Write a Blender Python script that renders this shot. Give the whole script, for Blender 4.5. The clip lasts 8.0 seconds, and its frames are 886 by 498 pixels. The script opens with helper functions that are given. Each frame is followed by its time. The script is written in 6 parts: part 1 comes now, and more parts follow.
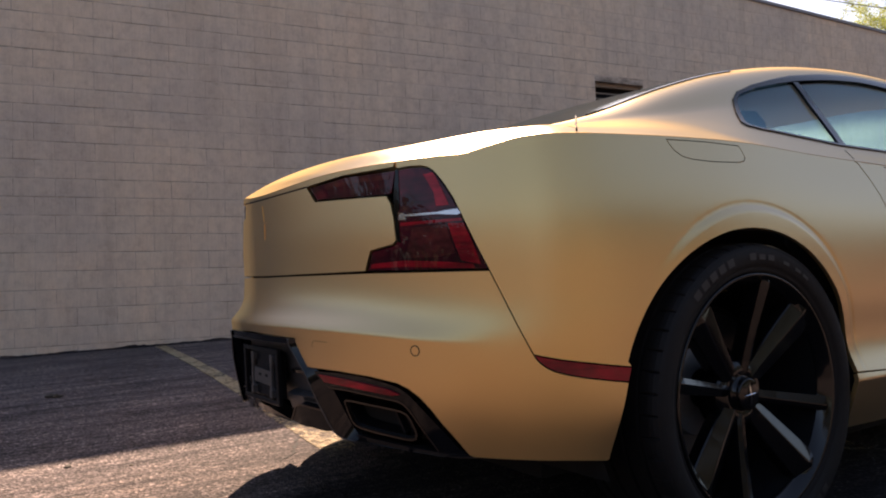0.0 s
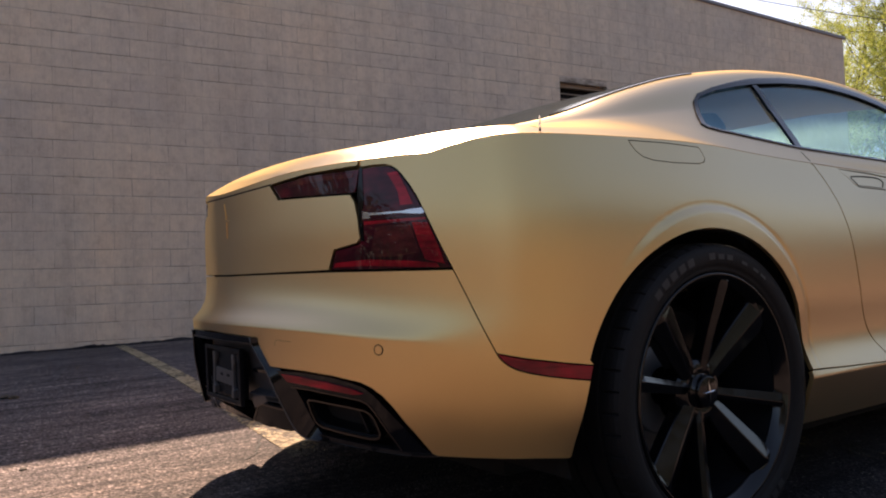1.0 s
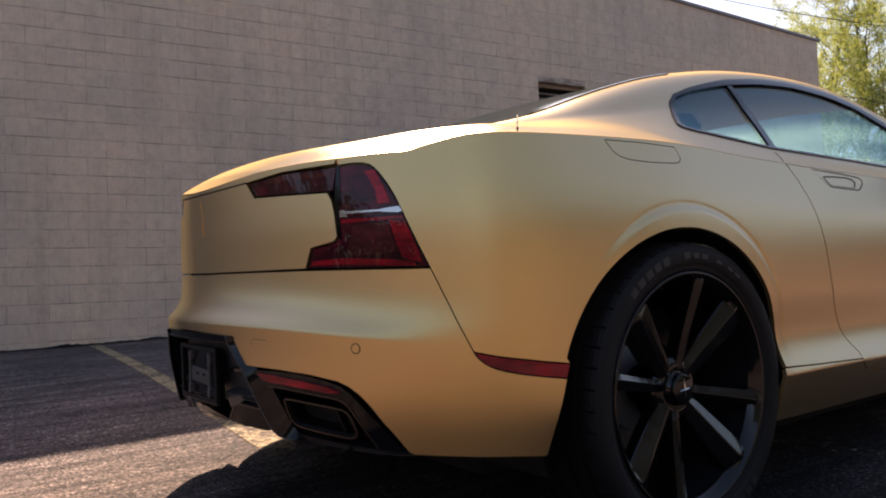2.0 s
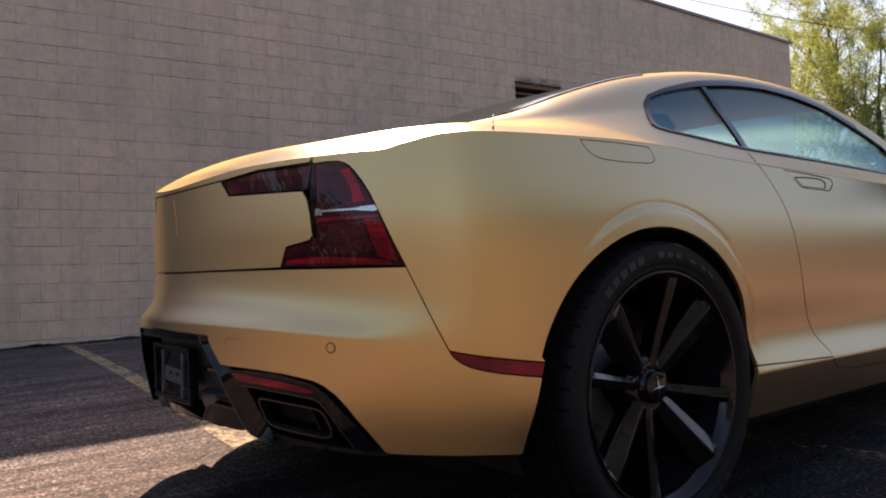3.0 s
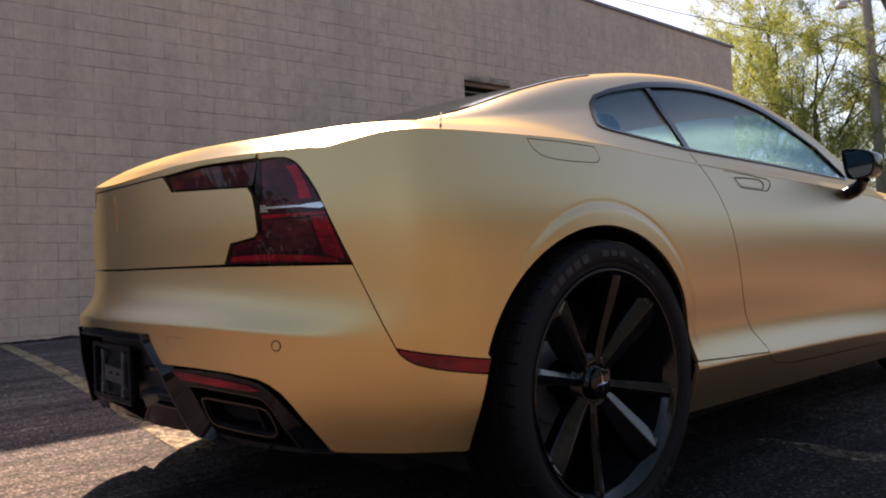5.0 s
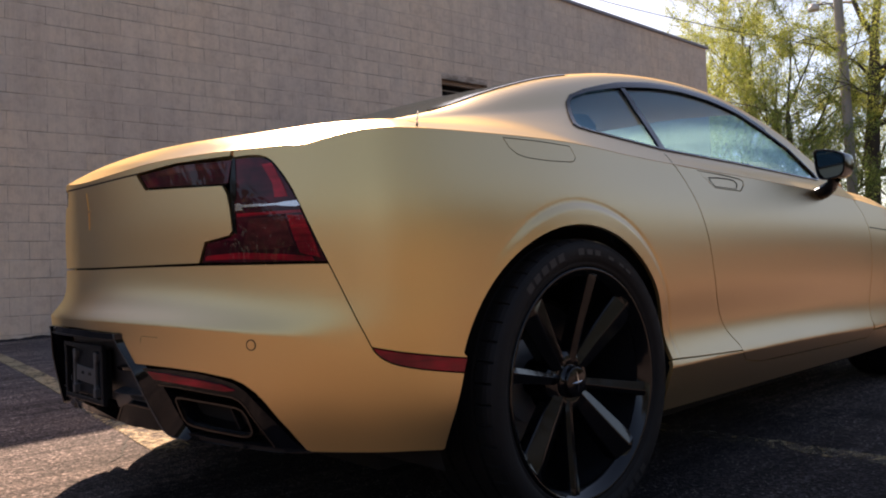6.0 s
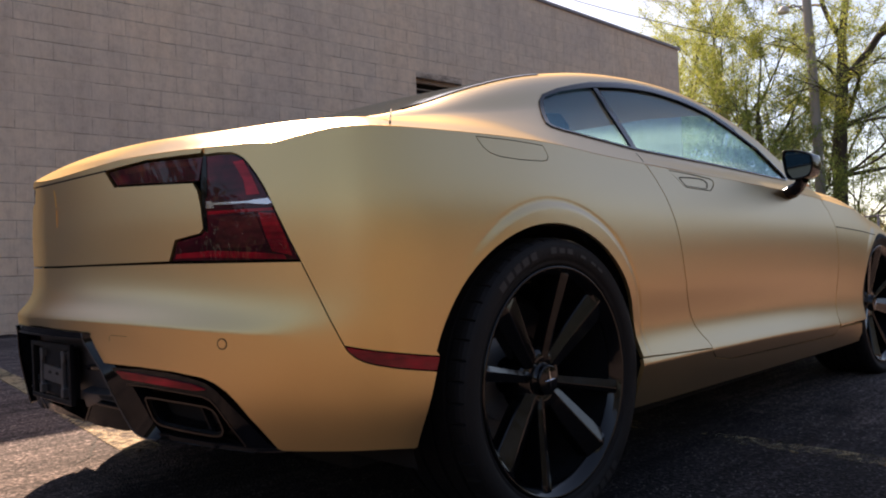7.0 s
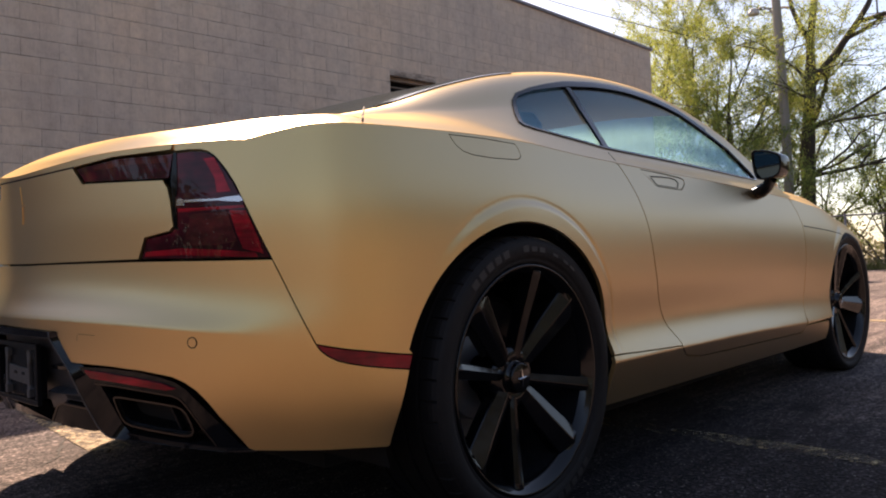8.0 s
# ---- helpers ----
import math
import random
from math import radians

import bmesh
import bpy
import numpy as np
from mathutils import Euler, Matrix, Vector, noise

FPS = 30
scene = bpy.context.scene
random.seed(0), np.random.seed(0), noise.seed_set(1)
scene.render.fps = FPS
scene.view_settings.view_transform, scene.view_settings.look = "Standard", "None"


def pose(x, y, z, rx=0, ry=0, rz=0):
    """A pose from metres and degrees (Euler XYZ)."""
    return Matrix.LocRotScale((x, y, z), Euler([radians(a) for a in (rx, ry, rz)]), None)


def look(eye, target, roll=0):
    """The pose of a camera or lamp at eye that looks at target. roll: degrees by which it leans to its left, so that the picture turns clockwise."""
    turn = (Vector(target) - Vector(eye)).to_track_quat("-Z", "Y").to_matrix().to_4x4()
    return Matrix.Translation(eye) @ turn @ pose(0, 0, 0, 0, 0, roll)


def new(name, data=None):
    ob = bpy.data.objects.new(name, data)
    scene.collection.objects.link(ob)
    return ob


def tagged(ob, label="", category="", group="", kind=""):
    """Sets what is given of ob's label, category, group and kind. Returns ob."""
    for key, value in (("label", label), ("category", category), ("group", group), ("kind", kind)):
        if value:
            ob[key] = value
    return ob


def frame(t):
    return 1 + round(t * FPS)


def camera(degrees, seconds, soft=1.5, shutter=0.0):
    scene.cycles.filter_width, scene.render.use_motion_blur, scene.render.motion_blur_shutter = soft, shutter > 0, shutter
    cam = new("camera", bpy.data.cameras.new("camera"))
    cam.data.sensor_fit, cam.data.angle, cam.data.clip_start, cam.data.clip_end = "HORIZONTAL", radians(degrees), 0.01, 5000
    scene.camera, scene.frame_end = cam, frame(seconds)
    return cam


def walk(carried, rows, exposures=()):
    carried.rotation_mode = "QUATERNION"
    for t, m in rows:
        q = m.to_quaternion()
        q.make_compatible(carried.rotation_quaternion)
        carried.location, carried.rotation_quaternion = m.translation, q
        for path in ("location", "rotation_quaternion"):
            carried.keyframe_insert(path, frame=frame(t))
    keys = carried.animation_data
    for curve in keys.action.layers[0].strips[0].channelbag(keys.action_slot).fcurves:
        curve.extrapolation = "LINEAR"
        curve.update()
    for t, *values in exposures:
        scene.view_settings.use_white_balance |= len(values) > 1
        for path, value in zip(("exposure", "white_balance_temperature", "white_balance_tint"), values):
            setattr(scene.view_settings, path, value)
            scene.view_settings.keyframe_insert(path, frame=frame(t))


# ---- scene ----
cam = camera(58.31, 8.0, 2.0)
# eye and turn of the camera: seconds, x, y, z, rx, ry, rz
PATH = [
    (0.0, 2.1544, -1.6496, 0.6086, 93.016, 2.220, 57.794), (0.5, 2.1557, -1.6482, 0.6087, 92.932, 2.195, 56.617),
    (1.0, 2.1569, -1.6472, 0.6083, 92.854, 2.188, 55.293), (1.5, 2.1580, -1.6461, 0.6077, 92.788, 2.185, 54.484),
    (3.0, 2.1596, -1.6424, 0.6067, 92.598, 2.153, 52.082), (3.5, 2.1606, -1.6416, 0.6065, 92.526, 2.147, 51.146),
    (4.0, 2.1615, -1.6407, 0.6060, 92.455, 2.147, 50.190), (4.5, 2.1625, -1.6399, 0.6057, 92.382, 2.150, 49.253),
    (6.0, 2.1645, -1.6372, 0.6050, 92.185, 2.138, 46.780), (6.5, 2.1653, -1.6360, 0.6048, 92.100, 2.120, 45.828),
    (7.0, 2.1667, -1.6350, 0.6046, 92.013, 2.109, 44.924), (7.5, 2.1676, -1.6336, 0.6043, 91.924, 2.099, 44.004),
    (8.0, 2.1685, -1.6326, 0.6037, 91.837, 2.093, 43.049),
]
STOPS, KELVIN, TINT = 1.73, 7800, 19
walk(cam, [(t, pose(x, y, z, rx, ry, rz)) for t, x, y, z, rx, ry, rz in PATH], [(0.0, STOPS, KELVIN, TINT), (8.0, STOPS, KELVIN, TINT)])

# ---- light ----
SUN_FROM = Vector((-0.972, 0.55, 0.986)).normalized()
world = bpy.data.worlds.new("sky")
scene.world = world
world.use_nodes = True
sky = world.node_tree.nodes.new("ShaderNodeTexSky")
sky.sky_type, sky.sun_disc = "NISHITA", False
sky.sun_elevation = math.asin(SUN_FROM.z)
sky.sun_rotation = math.atan2(SUN_FROM.x, SUN_FROM.y)
sky.air_density, sky.dust_density, sky.ozone_density = 0.9, 1.1, 1.5
world.node_tree.nodes["Background"].inputs["Strength"].default_value = 0.073
world.node_tree.links.new(sky.outputs["Color"], world.node_tree.nodes["Background"].inputs["Color"])
sun = new("sun", bpy.data.lights.new("sun", "SUN"))
sun.data.energy, sun.data.angle, sun.data.color = 4.5, radians(0.53), (1.0, 0.83, 0.69)
sun.matrix_world = look(SUN_FROM * 50, (0, 0, 0))

# the lot slopes a little, and the car stands on the slope
LEVEL = pose(0, 0, 0, 1.384, 1.238, 0.015)


# ---- mesh helpers ----
def mesh_of(verts, faces, smooth=True):
    me = bpy.data.meshes.new("mesh")
    me.from_pydata([tuple(map(float, v)) for v in verts], [], [tuple(map(int, f)) for f in faces])
    if smooth:
        me.polygons.foreach_set("use_smooth", [True] * len(me.polygons))
    me.update()
    return me


def mesh_bm(bm, smooth=False):
    me = bpy.data.meshes.new("mesh")
    bm.normal_update()
    bm.to_mesh(me)
    bm.free()
    if smooth:
        me.polygons.foreach_set("use_smooth", [True] * len(me.polygons))
    return me


def part(name, me, material, parent, label="", m=None):
    """One mesh as a part under a thing or another part."""
    if isinstance(me, bmesh.types.BMesh):
        me = mesh_bm(me)
    if me.name == "mesh" or me.name.startswith("mesh."):
        me.name = name
    if material and not me.materials:
        me.materials.append(material)
    ob = new(name, me)
    ob.parent = parent
    if m is not None:
        ob.matrix_basis = m
    if label:
        ob["label"] = label
    return ob


def thing(name, label, category, m=None, group="", kind=""):
    ob = new(name)
    ob.empty_display_size = 0.1
    if m is not None:
        ob.matrix_basis = m
    return tagged(ob, label, category, group, kind)


def solid(name, me, material, label, category="", m=None, group="", kind=""):
    ob = part(name, me, material, None, "", m)
    return tagged(ob, label, category, group, kind)


def join(*pairs):
    """Vertices and faces of several (verts, faces) as one."""
    vs, fs = [], []
    for v, f in pairs:
        k = len(vs)
        vs += [tuple(p) for p in v]
        fs += [tuple(i + k for i in q) for q in f]
    return vs, fs


def box(x0, x1, y0, y1, z0, z1, bevel=0.0, seg=2):
    bm = bmesh.new()
    bmesh.ops.create_cube(bm, size=1, matrix=Matrix.LocRotScale(((x0 + x1) / 2, (y0 + y1) / 2, (z0 + z1) / 2), None, (x1 - x0, y1 - y0, z1 - z0)))
    if bevel:
        bmesh.ops.bevel(bm, geom=bm.edges[:], offset=bevel, segments=seg, affect="EDGES", profile=0.5)
    return bm


def raw(bm):
    """Vertices and faces of a bmesh, which it uses up."""
    bm.verts.index_update()
    vs, fs = [tuple(v.co) for v in bm.verts], [tuple(v.index for v in f.verts) for f in bm.faces]
    bm.free()
    return vs, fs


def lathe(profile, n=96, notch=None):
    """Rings about the x axis from (radius, x) pairs; notch(i, k) shortens the radius of ring i at step k."""
    vs, fs = [], []
    for i, (r, x) in enumerate(profile):
        for k in range(n):
            a = 2 * math.pi * k / n
            q = r - (notch(i, k) if notch else 0)
            vs.append((x, q * math.cos(a), q * math.sin(a)))
    for i in range(len(profile) - 1):
        for k in range(n):
            j = (k + 1) % n
            fs.append((i * n + k, i * n + j, (i + 1) * n + j, (i + 1) * n + k))
    return vs, fs


def tube(points, radius, sides=8):
    """A round bar along points; radius is a number or one per point."""
    P = [Vector(p) for p in points]
    vs, fs = [], []
    ref = Vector((0.31, 0.17, 0.93))
    for i, p in enumerate(P):
        d = (P[min(i + 1, len(P) - 1)] - P[max(i - 1, 0)]).normalized()
        a = d.cross(ref)
        a = (a if a.length > 1e-4 else d.cross(Vector((1, 0, 0)))).normalized()
        b = d.cross(a)
        r = radius[i] if isinstance(radius, (list, tuple)) else radius
        for k in range(sides):
            t = 2 * math.pi * k / sides
            vs.append(p + (a * math.cos(t) + b * math.sin(t)) * r)
    for i in range(len(P) - 1):
        for k in range(sides):
            j = (k + 1) % sides
            fs.append((i * sides + k, i * sides + j, (i + 1) * sides + j, (i + 1) * sides + k))
    fs.append(tuple(range(sides))[::-1])
    fs.append(tuple(range((len(P) - 1) * sides, len(P) * sides)))
    return vs, fs


def mirror(me):
    n = np.zeros((len(me.vertices), 3))
    if me.has_custom_normals:
        for loop, q in zip(me.loops, me.corner_normals):
            n[loop.vertex_index] = q.vector
        n[:, 0] *= -1
    c = me.copy()
    for v in c.vertices:
        v.co.x = -v.co.x
    c.flip_normals()
    if me.has_custom_normals:
        c.normals_split_custom_set_from_vertices(n.tolist())
    return c


# ---- materials ----
def node_material(name, color, rough=0.5, metal=0.0, coat=0.0, **more):
    m = bpy.data.materials.new(name)
    m.use_nodes = True
    b = m.node_tree.nodes["Principled BSDF"]
    b.inputs["Base Color"].default_value = (*color, 1)
    b.inputs["Roughness"].default_value = rough
    b.inputs["Metallic"].default_value = metal
    b.inputs["Coat Weight"].default_value = coat
    b.inputs["Coat Roughness"].default_value = 0.05
    for key, value in more.items():
        b.inputs[key].default_value = value
    return m


def nodes_of(m):
    return m.node_tree.nodes, m.node_tree.links, m.node_tree.nodes["Principled BSDF"]


def noise_tex(m, scale, detail=4, rough=0.55, stretch=None, coords="Object"):
    n, l, _ = nodes_of(m)
    if coords == "World":
        out = n.new("ShaderNodeNewGeometry").outputs["Position"]
    else:
        out = n.new("ShaderNodeTexCoord").outputs[coords]
    if stretch:
        mp = n.new("ShaderNodeMapping")
        mp.inputs["Scale"].default_value = stretch
        l.new(out, mp.inputs["Vector"])
        out = mp.outputs["Vector"]
    t = n.new("ShaderNodeTexNoise")
    t.inputs["Scale"].default_value, t.inputs["Detail"].default_value, t.inputs["Roughness"].default_value = scale, detail, rough
    l.new(out, t.inputs["Vector"])
    return t


def ramp(m, source, stops):
    n, l, _ = nodes_of(m)
    r = n.new("ShaderNodeValToRGB")
    e = r.color_ramp.elements
    while len(e) < len(stops):
        e.new(0.5)
    for el, (pos, col) in zip(e, stops):
        el.position, el.color = pos, (*col, 1) if len(col) == 3 else col
    l.new(source, r.inputs["Fac"])
    return r


def mix(m, fac, a, b, kind="MIX"):
    n, l, _ = nodes_of(m)
    x = n.new("ShaderNodeMix")
    x.data_type, x.blend_type = "RGBA", kind
    for sock, v in ((x.inputs[0], fac), (x.inputs[6], a), (x.inputs[7], b)):
        if isinstance(v, bpy.types.NodeSocket):
            l.new(v, sock)
        elif isinstance(v, (int, float)):
            sock.default_value = v
        else:
            sock.default_value = (*v, 1)
    return x.outputs[2]


def bump(m, height, strength=0.3, distance=0.01, under=None):
    n, l, b = nodes_of(m)
    k = n.new("ShaderNodeBump")
    k.inputs["Strength"].default_value, k.inputs["Distance"].default_value = strength, distance
    l.new(height, k.inputs["Height"])
    if under:
        l.new(under.outputs["Normal"], k.inputs["Normal"])
    l.new(k.outputs["Normal"], b.inputs["Normal"])
    return k


def gold_paint():
    """Satin metallic film: a gold gloss with soft edges over a little body colour, and a paler sheen at a slant."""
    m = bpy.data.materials.new("gold_satin_paint")
    m.use_nodes = True
    n, l = m.node_tree.nodes, m.node_tree.links
    b = n["Principled BSDF"]
    b.inputs["Roughness"].default_value, b.inputs["Specular IOR Level"].default_value = 0.7, 0.0
    t = noise_tex(m, 900, 2)
    c = mix(m, t.outputs["Fac"], (0.83, 0.562, 0.24), (0.91, 0.615, 0.27))
    l.new(c, b.inputs["Base Color"])
    s = noise_tex(m, 3.0, 5)
    r = ramp(m, s.outputs["Fac"], [(0.3, (0.385,) * 3), (0.7, (0.410,) * 3)])
    gl = n.new("ShaderNodeBsdfGlossy")
    gl.distribution = "BECKMANN"
    l.new(c, gl.inputs["Color"])
    l.new(r.outputs["Color"], gl.inputs["Roughness"])
    body = n.new("ShaderNodeMixShader")
    body.inputs[0].default_value = 0.88
    l.new(b.outputs[0], body.inputs[1])
    l.new(gl.outputs[0], body.inputs[2])
    sheen = n.new("ShaderNodeBsdfGlossy")
    sheen.distribution = "BECKMANN"
    sheen.inputs["Color"].default_value = (0.46, 0.45, 0.44, 1)
    sheen.inputs["Roughness"].default_value = 0.40
    fr = n.new("ShaderNodeLayerWeight")
    pw = n.new("ShaderNodeMath")
    pw.operation = "POWER"
    pw.inputs[1].default_value = 1.35
    l.new(fr.outputs["Facing"], pw.inputs[0])
    sc = n.new("ShaderNodeMath")
    sc.operation = "MINIMUM"
    sc.inputs[1].default_value = 0.55
    l.new(pw.outputs[0], sc.inputs[0])
    top = n.new("ShaderNodeMixShader")
    l.new(sc.outputs[0], top.inputs[0])
    l.new(body.outputs[0], top.inputs[1])
    l.new(sheen.outputs[0], top.inputs[2])
    # the gloss gives way to the film's own colour at the flattest slant
    flat = n.new("ShaderNodeMapRange")
    for k, v in (("From Min", 0.78), ("From Max", 0.92), ("To Min", 0.0), ("To Max", 0.7)):
        flat.inputs[k].default_value = v
    l.new(fr.outputs["Facing"], flat.inputs["Value"])
    rim = n.new("ShaderNodeMixShader")
    l.new(flat.outputs["Result"], rim.inputs[0])
    l.new(top.outputs[0], rim.inputs[1])
    l.new(b.outputs[0], rim.inputs[2])
    l.new(rim.outputs[0], n["Material Output"].inputs["Surface"])
    return m


def asphalt():
    m = node_material("worn_asphalt", (0.2, 0.18, 0.17), 0.9)
    n, l, b = nodes_of(m)
    b.inputs["Specular IOR Level"].default_value = 0.18
    stones = n.new("ShaderNodeTexVoronoi")
    tc = n.new("ShaderNodeTexCoord")
    stones.inputs["Scale"].default_value = 120
    l.new(tc.outputs["Object"], stones.inputs["Vector"])
    grit = ramp(m, stones.outputs["Color"], [(0.0, (0.018, 0.015, 0.015)), (0.40, (0.075, 0.064, 0.064)), (0.78, (0.202, 0.170, 0.168)), (1.0, (0.57, 0.49, 0.485))])
    big = noise_tex(m, 0.9, 6, 0.6)
    patch = ramp(m, big.outputs["Fac"], [(0.3, (0.62, 0.61, 0.62)), (0.7, (1.2, 1.14, 1.09))])
    c = mix(m, 1.0, grit.outputs["Color"], patch.outputs["Color"], "MULTIPLY")
    mid = noise_tex(m, 14, 5, 0.65)
    oil = ramp(m, mid.outputs["Fac"], [(0.32, (0.7, 0.7, 0.72)), (0.5, (1, 1, 1)), (0.72, (1.15, 1.1, 1.04))])
    c = mix(m, 0.8, c, oil.outputs["Color"], "MULTIPLY")
    sweep = noise_tex(m, 1.0, 5, 0.6, (7, 0.9, 1))
    sw = ramp(m, sweep.outputs["Fac"], [(0.36, (0.45, 0.45, 0.47)), (0.50, (0.95, 0.95, 0.95)), (0.66, (1.45, 1.42, 1.38))])
    c = mix(m, 0.85, c, sw.outputs["Color"], "MULTIPLY")
    track = noise_tex(m, 1.0, 6, 0.65, (26, 1.6, 1))
    tk = ramp(m, track.outputs["Fac"], [(0.38, (0.55, 0.55, 0.57)), (0.5, (1, 1, 1)), (0.62, (1.40, 1.38, 1.35))])
    c = mix(m, 0.8, c, tk.outputs["Color"], "MULTIPLY")
    # shade under and beside the car, painted into the asphalt with a ragged edge
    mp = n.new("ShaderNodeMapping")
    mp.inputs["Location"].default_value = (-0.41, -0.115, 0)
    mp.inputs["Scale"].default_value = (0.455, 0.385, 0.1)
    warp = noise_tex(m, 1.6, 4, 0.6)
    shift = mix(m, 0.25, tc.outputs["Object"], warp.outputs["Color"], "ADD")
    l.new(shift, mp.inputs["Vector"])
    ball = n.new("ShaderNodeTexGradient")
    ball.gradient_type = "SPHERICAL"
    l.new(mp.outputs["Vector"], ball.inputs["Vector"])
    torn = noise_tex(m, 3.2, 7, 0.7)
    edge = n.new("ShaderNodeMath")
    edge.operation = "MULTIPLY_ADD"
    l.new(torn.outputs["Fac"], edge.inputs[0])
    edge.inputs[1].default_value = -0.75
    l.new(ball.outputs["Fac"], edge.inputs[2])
    bay_shade = ramp(m, edge.outputs[0], [(0.0, (0.72, 0.70, 0.68)), (0.12, (0.25, 0.25, 0.27)), (0.5, (0.15, 0.155, 0.175))])
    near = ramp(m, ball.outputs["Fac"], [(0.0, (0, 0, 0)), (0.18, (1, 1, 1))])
    c = mix(m, near.outputs["Color"], c, mix(m, 1.0, c, bay_shade.outputs["Color"], "MULTIPLY"))
    # pale chips of bare stone
    chip = n.new("ShaderNodeTexVoronoi")
    chip.inputs["Scale"].default_value = 190
    l.new(tc.outputs["Object"], chip.inputs["Vector"])
    ch = ramp(m, chip.outputs["Color"], [(0.86, (0, 0, 0)), (0.90, (1, 1, 1))])
    thin = ramp(m, torn.outputs["Fac"], [(0.40, (0.15, 0.15, 0.15)), (0.62, (1, 1, 1))])
    c = mix(m, mix(m, 1.0, ch.outputs["Color"], thin.outputs["Color"], "MULTIPLY"), c, (0.26, 0.23, 0.215))
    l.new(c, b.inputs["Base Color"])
    fine = noise_tex(m, 260, 3)
    k = bump(m, stones.outputs["Distance"], 0.7, 0.006)
    bump(m, fine.outputs["Fac"], 0.35, 0.003, k)
    return m


def wall_paint(name, tint):
    """Old paint on concrete block: rain streaks, blotches of two tints, and a little change from block to block."""
    m = node_material(name, tint, 0.85)
    n, l, b = nodes_of(m)
    b.inputs["Specular IOR Level"].default_value = 0.3
    info = n.new("ShaderNodeObjectInfo")
    geo = n.new("ShaderNodeNewGeometry")
    streak = noise_tex(m, 1.0, 8, 0.7, (4.5, 4.5, 0.35), "World")
    s = ramp(m, streak.outputs["Fac"], [(0.30, (0.80, 0.78, 0.77)), (0.50, (1, 1, 1)), (0.70, (1.13, 1.10, 1.07))])
    c = mix(m, 0.6, tint, s.outputs["Color"], "MULTIPLY")
    cloud = noise_tex(m, 0.55, 4, 0.6, None, "World")
    q = ramp(m, cloud.outputs["Fac"], [(0.36, (0.88, 0.90, 0.94)), (0.5, (1, 1, 1)), (0.64, (1.06, 1.02, 0.98))])
    c = mix(m, 0.9, c, q.outputs["Color"], "MULTIPLY")
    blot = noise_tex(m, 9, 6, 0.7, None, "World")
    q = ramp(m, blot.outputs["Fac"], [(0.32, (0.84, 0.82, 0.81)), (0.50, (1, 1, 1)), (0.70, (1.10, 1.09, 1.08))])
    c = mix(m, 0.85, c, q.outputs["Color"], "MULTIPLY")
    # dry brush marks and scuffs
    rub = noise_tex(m, 1.0, 5, 0.75, (60, 60, 9), "World")
    q = ramp(m, rub.outputs["Fac"], [(0.33, (0.87, 0.85, 0.84)), (0.5, (1, 1, 1)), (0.72, (1.10, 1.09, 1.08))])
    c = mix(m, 0.6, c, q.outputs["Color"], "MULTIPLY")
    add = n.new("ShaderNodeMath")
    l.new(info.outputs["Random"], add.inputs[0])
    l.new(geo.outputs["Random Per Island"], add.inputs[1])
    frac = n.new("ShaderNodeMath")
    frac.operation = "FRACT"
    l.new(add.outputs[0], frac.inputs[0])
    v = ramp(m, frac.outputs[0], [(0.0, (0.965, 0.965, 0.97)), (0.8, (1.01, 1.01, 1.01)), (1.0, (1.05, 1.04, 1.03))])
    c = mix(m, 1.0, c, v.outputs["Color"], "MULTIPLY")
    l.new(c, b.inputs["Base Color"])
    g = noise_tex(m, 70, 5, 0.75, None, "World")
    bump(m, g.outputs["Fac"], 0.5, 0.008)
    return m


def mortar_joint(tint):
    """Joint mortar, bare and brown in places, filled with wall paint in others and high up on the far end."""
    m = node_material("mortar", tint, 0.9)
    n, l, b = nodes_of(m)
    bare = noise_tex(m, 1.0, 6, 0.7, (2.2, 2.2, 5.0))
    f = ramp(m, bare.outputs["Fac"], [(0.42, (0, 0, 0)), (0.57, (1, 1, 1))])
    tc = n.new("ShaderNodeTexCoord")
    sp = n.new("ShaderNodeSeparateXYZ")
    l.new(tc.outputs["Object"], sp.inputs[0])
    high = n.new("ShaderNodeMapRange")
    high.inputs["From Min"].default_value, high.inputs["From Max"].default_value = 3.9, 4.9
    l.new(sp.outputs["Z"], high.inputs["Value"])
    end = n.new("ShaderNodeMapRange")
    end.inputs["From Min"].default_value, end.inputs["From Max"].default_value = 8.6, 11.0
    l.new(sp.outputs["Y"], end.inputs["Value"])
    both_ = n.new("ShaderNodeMath")
    both_.operation = "MAXIMUM"
    l.new(high.outputs[0], both_.inputs[0])
    l.new(end.outputs[0], both_.inputs[1])
    c = mix(m, f.outputs["Color"], tuple(v * 0.36 for v in tint), tuple(v * 0.92 for v in tint))
    c = mix(m, both_.outputs[0], c, tuple(v * 0.96 for v in tint))
    l.new(c, b.inputs["Base Color"])
    bump(m, bare.outputs["Fac"], 0.4, 0.01)
    return m


